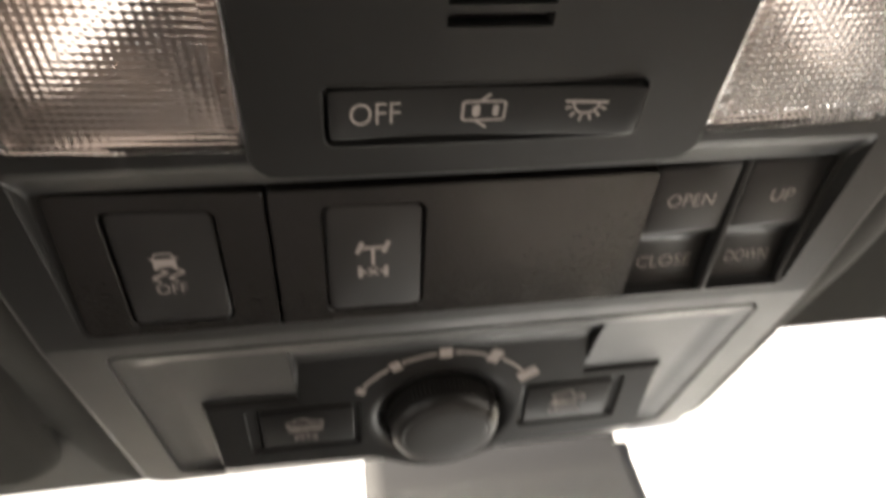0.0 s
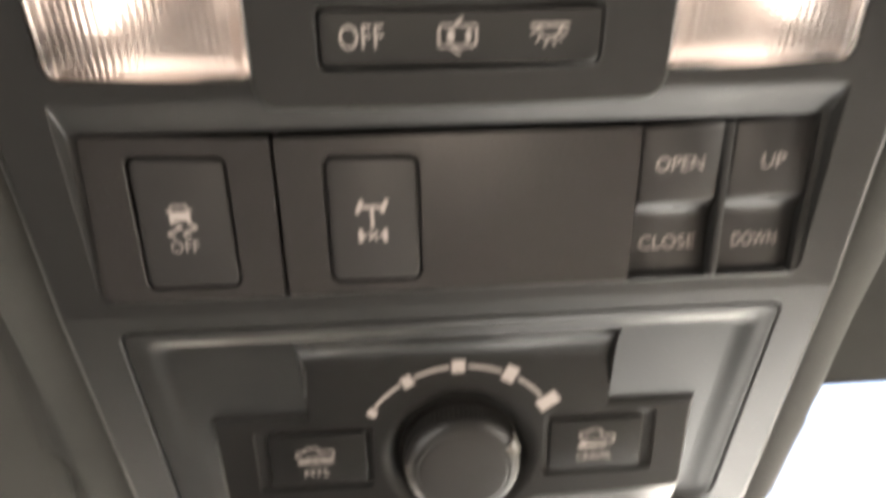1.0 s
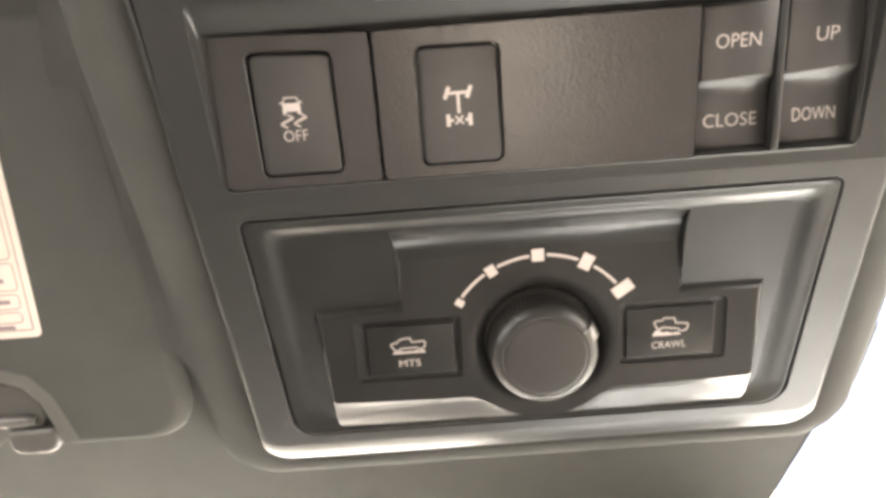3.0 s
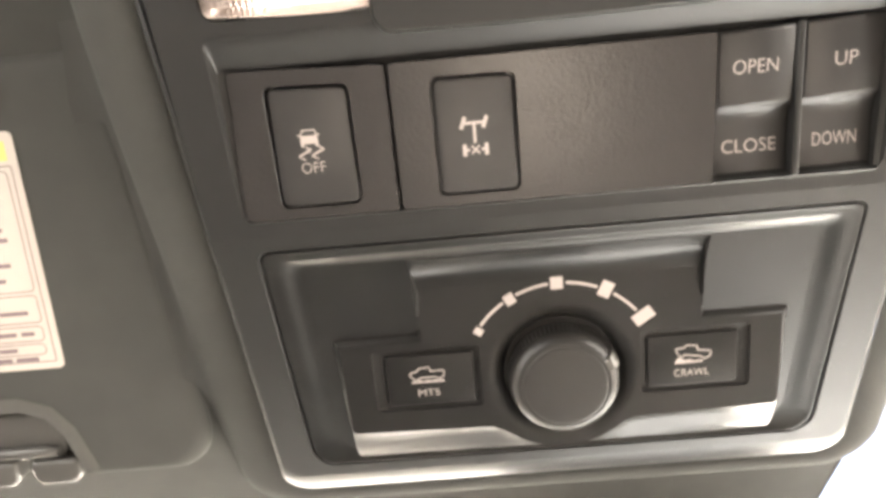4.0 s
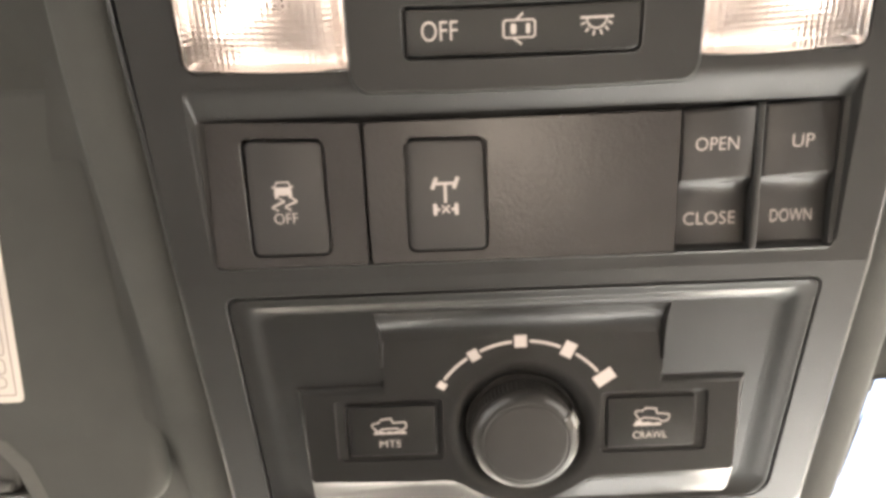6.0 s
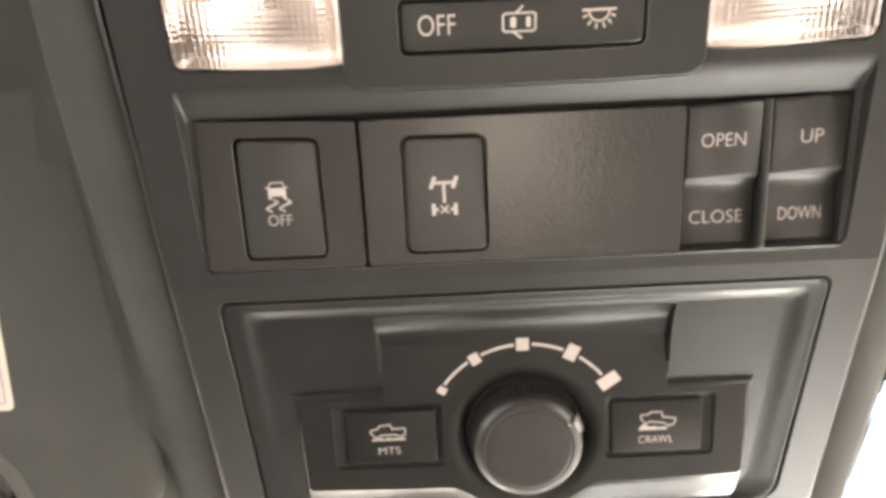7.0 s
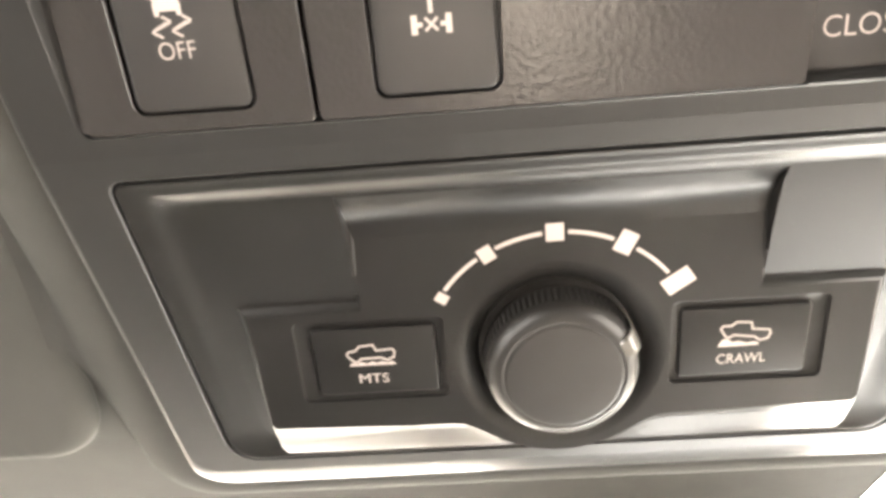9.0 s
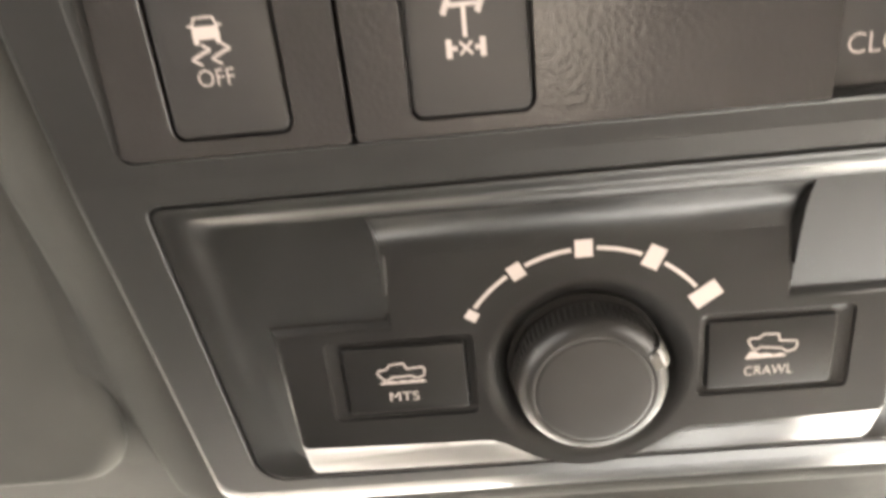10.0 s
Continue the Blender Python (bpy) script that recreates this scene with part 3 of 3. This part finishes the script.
# the scoop above curls into the plate; the chamfer below runs straight to a short step
SIDES = ((0, 0, 0, 0, 0), (0.6, 0.08, 0.01, 0.3, 0.05), (1.1, 0.24, 0.07, 3.0, 0.25), (1.5, 0.46, 0.24, 7.0, 0.55), (1.8, 0.70, 0.53, 10.5, 0.8), (2.05, 0.89, 0.82, 12.7, 0.95), (2.3, 1.0, 1.0, 13.6, 1.0))
walls = []
for n, (s, u, v, low, flat) in enumerate(SIDES):
    def pod_y(x, z, u=u, v=v, low=low, n=n):
        if z > -68.5 and abs(x) < 44 or z > -67 + 4 * u:
            return mixed(DY, apron(x, z), v)
        if z > -112:
            return mixed(DY, apron(x, z), u)
        return apron(x, z) if n == 6 else DY + (0.15 if n == 1 else 0.41 * low * (1 if n < 5 else 1.15))
    walls.append(lift(pod(s, 12.0 * u, low, flat), pod_y))
loft(bm, walls)
sheet(bm, plate_loop(6.8, 6.6), [pod(2.3, 12.0, 13.6, 1.0)], apron)
mts_hole, crawl_hole = rr(-62.3, -26.3, -111.4, -88.9, 1.6, 4), rr(26.6, 62.3, -111.4, -88.9, 1.6, 4)
dish = ring(DX, DZ, 25.2)
sheet(bm, pod(0, 0, 0, 0), [mts_hole, crawl_hole, dish], DY)
for x0, x1 in ((-62.3, -26.3), (26.6, 62.3)):
    loops = []
    for u, y in ((0, DY), (0.02, DY + 0.1), (0.04, DY + 0.85), (0.1, DY + 0.95), (1.0, DY + 1.1), (1.0, DY + 6)):
        a, b = 3.6 * u, 1.9 * u
        left, right = (a, b) if x0 < 0 else (b, a)
        loops.append(lift(rr(x0 + left, x1 - right, -111.4 + 1.6 * u, -88.9 - 2.2 * u, 1.6, 4), y))
    loft(bm, loops, cap1=True)
loft(bm, [lift(ring(DX, DZ, r), y) for r, y in ((25.2, DY), (24.4, DY + 0.06), (23.2, DY + 0.3), (21.9, DY + 0.85), (20.7, DY + 1.7), (19.7, DY + 2.9), (19.0, DY + 4.2), (10.0, DY + 4.2))], cap1=True)
face = part("faceplate", bm, DIALFACE, dial, angle=32)
R = 32.3
for k, (a, tang, rad) in enumerate(((146.5, 2.5, 2.9), (119.3, 3.4, 3.8), (90.6, 4.0, 4.2), (62.0, 4.0, 5.4), (34.2, 4.2, 7.0))):
    c, s = math.cos(radians(a)), math.sin(radians(a))
    x, z = DX + (R - 0.5 + 0.25 * k) * c, DZ + (R - 0.5 + 0.25 * k) * s
    part("dial_mark", plates([bar(x - c * rad / 2, z - s * rad / 2, x + c * rad / 2, z + s * rad / 2, tang)], DY), PRINT, face, "off-white printed square")
for a0, a1 in ((142.8, 123.6), (115.0, 95.6), (85.4, 67.0), (56.8, 39.6)):
    pts = [(a0 + (a1 - a0) * k / 10) for k in range(11)]
    loop = [(DX + (R + 0.45) * math.cos(radians(a)), DZ + (R + 0.45) * math.sin(radians(a))) for a in pts]
    loop += [(DX + (R - 0.45) * math.cos(radians(a)), DZ + (R - 0.45) * math.sin(radians(a))) for a in reversed(pts)]
    part("dial_arc", plates([loop], DY), PRINT, face, "off-white printed arc")


# ---- rotary knob ----
KX, KZ = 1.0, -103.6
knob = thing("rotary_knob", (KX, 18, KZ), "dark satin round knob with a knurled skirt", "dial knob")
bm = bmesh.new()
n = 300
rows = []
for r, y, kn in ((18.4, 18.3, 0.0), (18.4, 17.4, 0.0), (18.3, 16.9, 0.22), (18.0, 13.2, 0.22), (17.9, 12.4, 0.0), (17.9, 11.8, 0.0), (17.7, 10.6, 0), (17.1, 9.4, 0), (16.0, 8.5, 0), (15.2, 8.0, 0), (14.5, 7.8, 0), (14.2, 7.9, 0)):
    rows.append([(KX + (r + (kn if k % 4 < 2 else -kn)) * math.cos(2 * math.pi * k / n), y, KZ + (r + (kn if k % 4 < 2 else -kn)) * math.sin(2 * math.pi * k / n)) for k in range(n)])
loft(bm, rows, cap1=True)
part("skirt", bm, KNOB, knob, "knurled dark skirt", angle=30)
bm = bmesh.new()
loft(bm, [lift(ring(KX, KZ, r, 72), y) for r, y in ((14.0, 8.6), (13.9, 7.95), (13.6, 7.7), (13.0, 7.62), (6.0, 7.62))], cap1=True)
part("cap", bm, KNOB, knob, "flat round cap")
bm = bmesh.new()
c, s = math.cos(radians(25)), math.sin(radians(25))
rows = []
for r, y, w in ((14.6, 8.9, 2.2), (14.8, 7.75, 2.2), (16.2, 7.7, 2.5), (17.6, 8.5, 2.7), (18.6, 10.2, 2.8), (19.1, 13.0, 2.8), (18.0, 16.5, 2.8)):
    rows.append([(KX + r * c - s * q, y + (0.5 if abs(q) > w * 0.9 else 0), KZ + r * s + c * q) for q in (-w, -w * 0.8, -0.3, 0.3, w * 0.8, w)])
loft(bm, rows, closed=False)
part("pointer", bm, POINTER, knob, "pale raised pointer")


# ---- terrain buttons ----
def truck(cx, cz, crawl):
    """An outlined pickup truck over rough ground."""
    body = [(-5.9, 0.3), (-5.5, 0.95), (-3.7, 1.2), (-2.7, 2.4), (0.65, 2.7), (1.3, 1.05), (5.2, 1.3), (5.7, 0.5), (5.4, -0.95), (3.9, -1.7), (3.2, -1.5),
            (2.3, -0.95), (-2.7, -1.1), (-3.3, -1.85), (-4.3, -1.85), (-5.7, -0.25)]
    ground = [(-5.7, -2.95), (-5.0, -2.2), (-3.7, -2.45), (-2.5, -2.0), (-1.3, -2.5), (0.0, -2.0), (1.2, -2.45), (2.4, -2.05), (3.6, -2.45), (4.8, -2.1), (5.7, -2.7), (5.6, -2.95)]
    if crawl:
        t = radians(-10)
        body = [(x * math.cos(t) - z * math.sin(t), x * math.sin(t) + z * math.cos(t) + 0.35) for x, z in body]
        ground = [(-6.3, -3.3), (-5.3, -1.4), (-4.0, -1.3), (-3.0, -2.2), (-1.2, -2.0), (0.4, -2.6), (2.0, -2.3), (3.2, -2.75), (3.0, -3.2)]
    return strokes([(cx + x, cz + z) for x, z in body], 0.42, True) + [[(cx + x, cz + z) for x, z in ground]]


def terrain_button(name, x0, x1, word, width, label):
    cx = (x0 + x1) / 2
    t = thing(name, (cx, 20, -101), label, "push button", "buttons beside the knob")
    bm = bmesh.new()
    slab(bm, lambda i: rr(x0 + i, x1 - i, -109.7 + i, -91.3 - i, 0.9 - i * 0.8, 3), 14.25, 6.0, 0.45)
    k = part("key", bm, DIALFACE, t)
    sx = -44.3 if cx < 0 else 44.0
    part("truck_symbol", plates(truck(sx, -98.5, cx > 0), 14.25), PRINT, k, "off-white pickup truck symbol")
    part("lettering", lettering(word, sx - (0.6 if cx > 0 else 0), -105.2, width, 2.6, 14.25, -0.003), PRINT, k, "off-white word " + word)


terrain_button("terrain_select_button", -58.3, -28.6, "MTS", 7.2, "dark push button with a truck symbol and MTS")
terrain_button("crawl_control_button", 28.8, 58.4, "CRAWL", 11.4, "dark push button with a truck symbol and CRAWL")


# ---- headliner and cabin shell ----
liner = thing("headliner", (0, 36, 0), "olive-grey woven cloth headliner", "headliner", kind="structure")
bm = bmesh.new()
hump = []


def foot_y(x, z):
    """Where the surround meets the roof: it rises under the edge of the visor."""
    k = min(1.0, max(0.0, (z + 146) / 14)) * min(1.0, max(0.0, (22 - z) / 12)) if x < -100 else 0.0
    return ceiling_level(z) + 1 - 8.6 * k


for a, d, w in ((3.0, 9.0, 0.0), (6, 7.6, 0.0), (14, 8.2, 0.0), (20, 9.6, 0.02), (23.5, 12.0, 0.1), (25.2, 15, 0.25), (26.6, 18, 0.55), (28.0, 20, 0.85), (30, 0, 1.0), (46, 0, 1.0)):
    b = min(a * 0.55, 13)
    lp = rr(-102 - a, 102 + a, -156.5 - b, 84 + a * 1.2, (10 + a * 0.4,) * 4, 8)
    k = 18  # past both rear corners
    lp = lp[:k] + [(102 + a, z) for z in range(60, -101, -20)] + lp[k:] + [(-102 - a, z) for z in range(-100, 61, 20)]
    lp = [(x + flare(x, z), z) for x, z in lp]
    if a > 40:  # only the visor side reaches this far
        lp = [(min(x, 130.0), z) for x, z in lp]
    # the cloth stands higher against the rear half of the console's sides
    hump.append(lift(lp, lambda x, z, d=d, w=w: min(mixed(front(x, z) + d - 4.6 * min(1.0, max(0.0, (z + 70) / 60)), foot_y(x, z), w), foot_y(x, z))))
loft(bm, hump)
part("console_surround", bm, FABRIC, liner, angle=60)
bm = bmesh.new()
zs = [1500, 1100, 700, 400, 250, 160, 110, 60, 20, -20, -60, -98, -125, -140, -150, -165, -185, -210, -235, -262]
xs = [-740, -600, -480, -360, -260, -180, -125, -60, 0, 60, 125, 180, 260, 360, 480, 600, 740]
roof_y = lambda x, z: ceiling_level(z) + (abs(x) / 740) ** 4 * -40
loft(bm, [[(x, roof_y(x, z), z) for x in xs if x <= 125] for z in zs], closed=False)
loft(bm, [[(x, roof_y(x, z), z) for x in xs if x >= 125] for z in zs if z >= -98], closed=False)
# rolled edge along the windshield opening
edge_path = [(740, -98), (480, -98), (260, -98), (180, -98), (132, -98), (127, -100), (125, -108), (125, -160), (125, -185), (125, -235), (125, -262)]
loft(bm, [[(x + 1.6 * math.cos(k * math.pi / 4) * (1 if z < -99 else 0.2), roof_y(x, z) + 1.2 + 1.6 * math.sin(k * math.pi / 4), z + 1.6 * math.cos(k * math.pi / 4) * (1 if z > -113 else 0)) for k in range(8)] for x, z in edge_path])
part("roof_cloth", bm, FABRIC, liner, angle=60)


# ---- sun visors ----
def visor(side, label):
    t = thing("sun_visor", (side * 270, 40, -60), label, "sun visor")
    bm = bmesh.new()

    def outline(i):
        pts = rr(-420 + i, -129.2 - 1.5 * i, -138 + i, 17 - i, (9, 14, 14, 9), 8)
        # a notch for the clip in the front edge
        n0 = [(-176.5 + i * 0.6, -138 + i), (-179.5 + i, -131), (-183.5 + i, -117), (-189 + i, -110.5 + i), (-198, -108 + i), (-260, -107.5 + i), (-272 - i, -112 + i), (-276 - i, -138 + i)]
        k = max(j for j, p in enumerate(pts) if p[0] > -200)
        pts = pts[:18] + [(pts[17][0], z) for z in range(-8, -121, -14)] + pts[18:k + 1] + n0 + pts[k + 1:]
        # its inner edge leans away from the console towards the rear
        return [(x - 0.00045 * max(0.0, z + 126) ** 2 * min(1.0, max(0.0, (x + 200) / 70)), z) for x, z in pts]

    f = lambda x, z: 28.0 + (0.0 if z < -12 else ((z + 12) / 29.0) ** 2 * 7.0)
    loops = []
    for u in range(9):
        a = math.pi * u / 8
        loops.append([(x, f(x, z) + 5.5 - 5.5 * math.cos(a) - 0.0, z) for x, z in outline(4.0 * (1 - math.sin(a)))])
    loft(bm, loops, cap0=True, cap1=True)
    if side > 0:
        for v in bm.verts:
            v.co.x = -v.co.x
    part("cushion", bm, VISORCLOTH, t, angle=50)
    return t


driver_visor = visor(-1, "grey cloth sun visor folded up, bearing a white warning label")

# raised binding along the notch
bm = bmesh.new()
path = [(-174.6, -134.8), (-176.0, -130), (-179.8, -117), (-185.5, -109.0), (-196, -105.2), (-260, -104.8), (-276, -109), (-280, -139)]
rows = []
for k, (x, z) in enumerate(path):
    a, b = Vector(path[max(0, k - 1)]), Vector(path[min(len(path) - 1, k + 1)])
    t = (b - a).normalized()
    nrm = Vector((-t.y, t.x)) * -1
    rows.append([(x + nrm.x * o, 27.9 - h, z + nrm.y * o) for o, h in ((-3.0, -6), (-2.8, 0.0), (-2.1, 0.35), (0, 0.45), (2.1, 0.35), (2.8, 0.1), (3.0, -0.3))])
loft(bm, rows, closed=False)
part("binding", bm, BINDING, driver_visor, "smooth raised binding round the notch")

# visor clip: a bracket on the roof with a hooked bar
clip = thing("visor_clip", (-215, 38, -122), "dark glossy plastic clip that holds the visor edge", "visor clip")
bm = bmesh.new()
slab(bm, lambda i: rr(-262 + i, -186 - i, -131 + i, -112 - i, 4, 4), 33.0, 6.0, 1.2)
part("bracket", bm, GRIP, clip)
bm = bmesh.new()
rows = []
for x, r in ((-262, 1.6), (-260, 2.4), (-192, 2.4), (-188, 1.6)):
    rows.append([(x, 31.5 + r * math.cos(k * math.pi / 6), -127 + r * math.sin(k * math.pi / 6)) for k in range(12)])
loft(bm, rows, cap0=True, cap1=True)
part("bar", bm, GRIP, clip, "round hooked bar")
for x0, x1 in ((-200.5, -181.5), (-236, -206)):
    bm = bmesh.new()
    slab(bm, lambda i: rr(x0 + i, x1 - i, -141.5 + i, -131 - i, (1.5, 1.5, 5, 4), 5), 30.5, 8.0, 1.8)
    part("hook", bm, GRIP, clip, "rounded glossy hook")

# warning label on the visor, stuck on a little askew
def askew(bm):
    for v in bm.verts:
        v.co.x += 0.0435 * (v.co.z + 48.0)
    return bm


note = thing("warning_label", (-230, 28, -50), "white printed warning label with a yellow header on the sun visor", "label")
bm = bmesh.new()
slab(bm, lambda i: rr(-330 + i, -172.4 - i, -91.2 + i, -7 - i, 2.0, 4), 27.7, 0.35, 0.05, 1)
part("paper", askew(bm), PAPER, note)
LY = 27.68
bm = plates([rr(-327, -175.5, -16.5, -10, 0.4, 2)], LY, 0.05)
part("header_band", askew(bm), YELLOW, note, "yellow header band")


def outline_box(x0, x1, z0, z1, r, w=0.45):
    bm = bmesh.new()
    loft(bm, [lift(rr(x0, x1, z0, z1, r, 4), LY - 0.06), lift(rr(x0 + w, x1 - w, z0 + w, z1 - w, r - w, 4), LY - 0.06)])
    return bm


part("border", askew(outline_box(-327.5, -174.6, -88.6, -18, 0.8)), INK, note)
for z0, z1, x1 in ((-62, -19.6, -176.6), (-73.5, -63, -176.6), (-80.4, -74.5, -177.0), (-85.6, -81.2, -177.4)):
    part("text_box", askew(outline_box(-326, x1, z0, z1, 1.8, 0.4)), INK, note)
rnd = random.Random(4)
for z, x1 in ((-27, -184), (-33.2, -187), (-39.5, -183), (-43, -182), (-52, -183), (-57.5, -186), (-69.6, -181), (-77.5, -180.5), (-83.5, -188), (-87.2, -181)):
    polys = []
    x = x1
    while x > -322:
        w = rnd.uniform(4, 11)
        polys.append(rr(max(x - w, -324), x, z - 0.75, z + 0.75, 0.3, 2))
        x -= w + rnd.uniform(1.2, 2.0)
    part("text_line", askew(plates(polys, LY, 0.05)), INK, note, "small grey print, not readable")
film_label = thing("grey_label", (-230, 28, 1), "plain grey film label above the warning label", "label")
bm = bmesh.new()
slab(bm, lambda i: rr(-330 + i, -176.5 - i, -5.4 + i, 8.5 - i, 1.2, 3), 27.75, 0.3, 0.05, 1)
part("film", bm, GREYLABEL, film_label)

# ---- mirror foot in front of the console ----
foot = thing("mirror_housing", (40, 110, -300), "dark plastic mirror and sensor housing on the windshield", "mirror housing")
bm = bmesh.new()
slab(bm, lambda i: rr(-22 + i, 150 - i, -345 + i, -292 - i, 12, 5), lambda x, z: 10 + (-292 - z) * 0.2, 112, 10, 4)
part("cover", bm, DASH, foot)


# ---- plain shell of the cab ----
def shell(name, pts, mat, label, category):
    bm = bmesh.new()
    for quad in pts:
        bm.faces.new([bm.verts.new(p) for p in quad])
    me = bpy.data.meshes.new(name)
    bm.to_mesh(me)
    bm.free()
    me.materials.append(mat)
    ob = new(name, me)
    s = ob.modifiers.new("thickness", "SOLIDIFY")
    s.thickness = 0.02
    return tagged(ob, label, category, kind="structure")


def roof_at(z):
    v = ROOF @ Vector((0, ceiling_level(z) * MM, z * MM))
    return v.y, v.z


fy, fz = roof_at(-262)
ry, rz = roof_at(1500)
side_glass = [tuple(ROOF @ Vector((x * MM, (ceiling_level(z) + 14) * MM, z * MM))) for x, z in ((128, -95), (735, -95), (735, -270), (128, -270))]
shell("windshield", [side_glass, [(-0.72, fy, fz), (0.72, fy, fz), (0.74, fy + 0.95, fz - 0.55), (-0.74, fy + 0.95, fz - 0.55)]], GLASS, "clear sloping windshield glass", "windshield").visible_shadow = False
shell("dashboard", [[(-0.76, 0.55, 1.0), (-0.12, 0.55, 1.0), (-0.12, fy + 0.97, fz - 0.56), (-0.76, fy + 0.97, fz - 0.56)], [(-0.12, 0.6, 0.86), (0.76, 0.6, 0.86), (0.76, fy + 1.0, fz - 0.60), (-0.12, fy + 1.0, fz - 0.60)]], DASH, "plain dark dashboard top", "dashboard")
shell("dashboard_front", [[(-0.76, 0.55, 0.99), (-0.12, 0.55, 0.99), (-0.12, 0.5, 0.4), (-0.76, 0.5, 0.4)], [(-0.12, 0.6, 0.85), (0.76, 0.6, 0.85), (0.76, 0.55, 0.4), (-0.12, 0.55, 0.4)]], DASH, "plain dark lower dashboard", "dashboard")
shell("floor", [[(-0.78, ry, 0.4), (0.78, ry, 0.4), (0.78, 1.3, 0.4), (-0.78, 1.3, 0.4)]], BOUNCE_FLOOR, "plain unseen cab floor, pale to bounce the sun", "floor")
shell("wall_rear", [[(-0.78, ry, 0.4), (0.78, ry, 0.4), (0.78, ry, rz), (-0.78, ry, rz)]], CABIN, "plain rear cab wall", "wall")
# unseen sides; the driver's openings are sized to trim the sun patch on the floor
for side, nm, openings, sill, head in ((-1, "wall_driver", ((-1.3, -0.75), (-0.46, -0.10)), 1.14, 1.37), (1, "wall_passenger", ((-0.75, 0.40),), 1.16, 1.50)):
    x = side * 0.79
    quads = [[(x, ry, 0.4), (x, 1.3, 0.4), (x, 1.3, sill), (x, ry, sill)], [(x, ry, head), (x, 0.4, head), (x, 0.4, 1.75), (x, ry, 1.9)]]
    posts = [ry] + [y for pair in openings for y in pair] + [1.3]
    for y0, y1 in zip(posts[::2], posts[1::2]):
        quads.append([(x, y0, sill), (x, y1, sill), (x, y1, head), (x, y0, head)])
    shell(nm, quads, CABIN, "plain unseen cab side with openings that shape the light", "wall")
backdrop = shell("backdrop", [[(-6, 10, -0.25), (9, 10, -0.25), (9, 10, 5), (-6, 10, 5)]], DAZZLE, "overbright hazy sky ahead of the car", "backdrop")
ground = shell("ground", [[(-600, -600, -0.3), (600, -600, -0.3), (600, 600, -0.3), (-600, 600, -0.3)]], material("weathered_concrete", (0.26, 0.245, 0.22), 0.9), "weathered concrete ground outside", "ground")
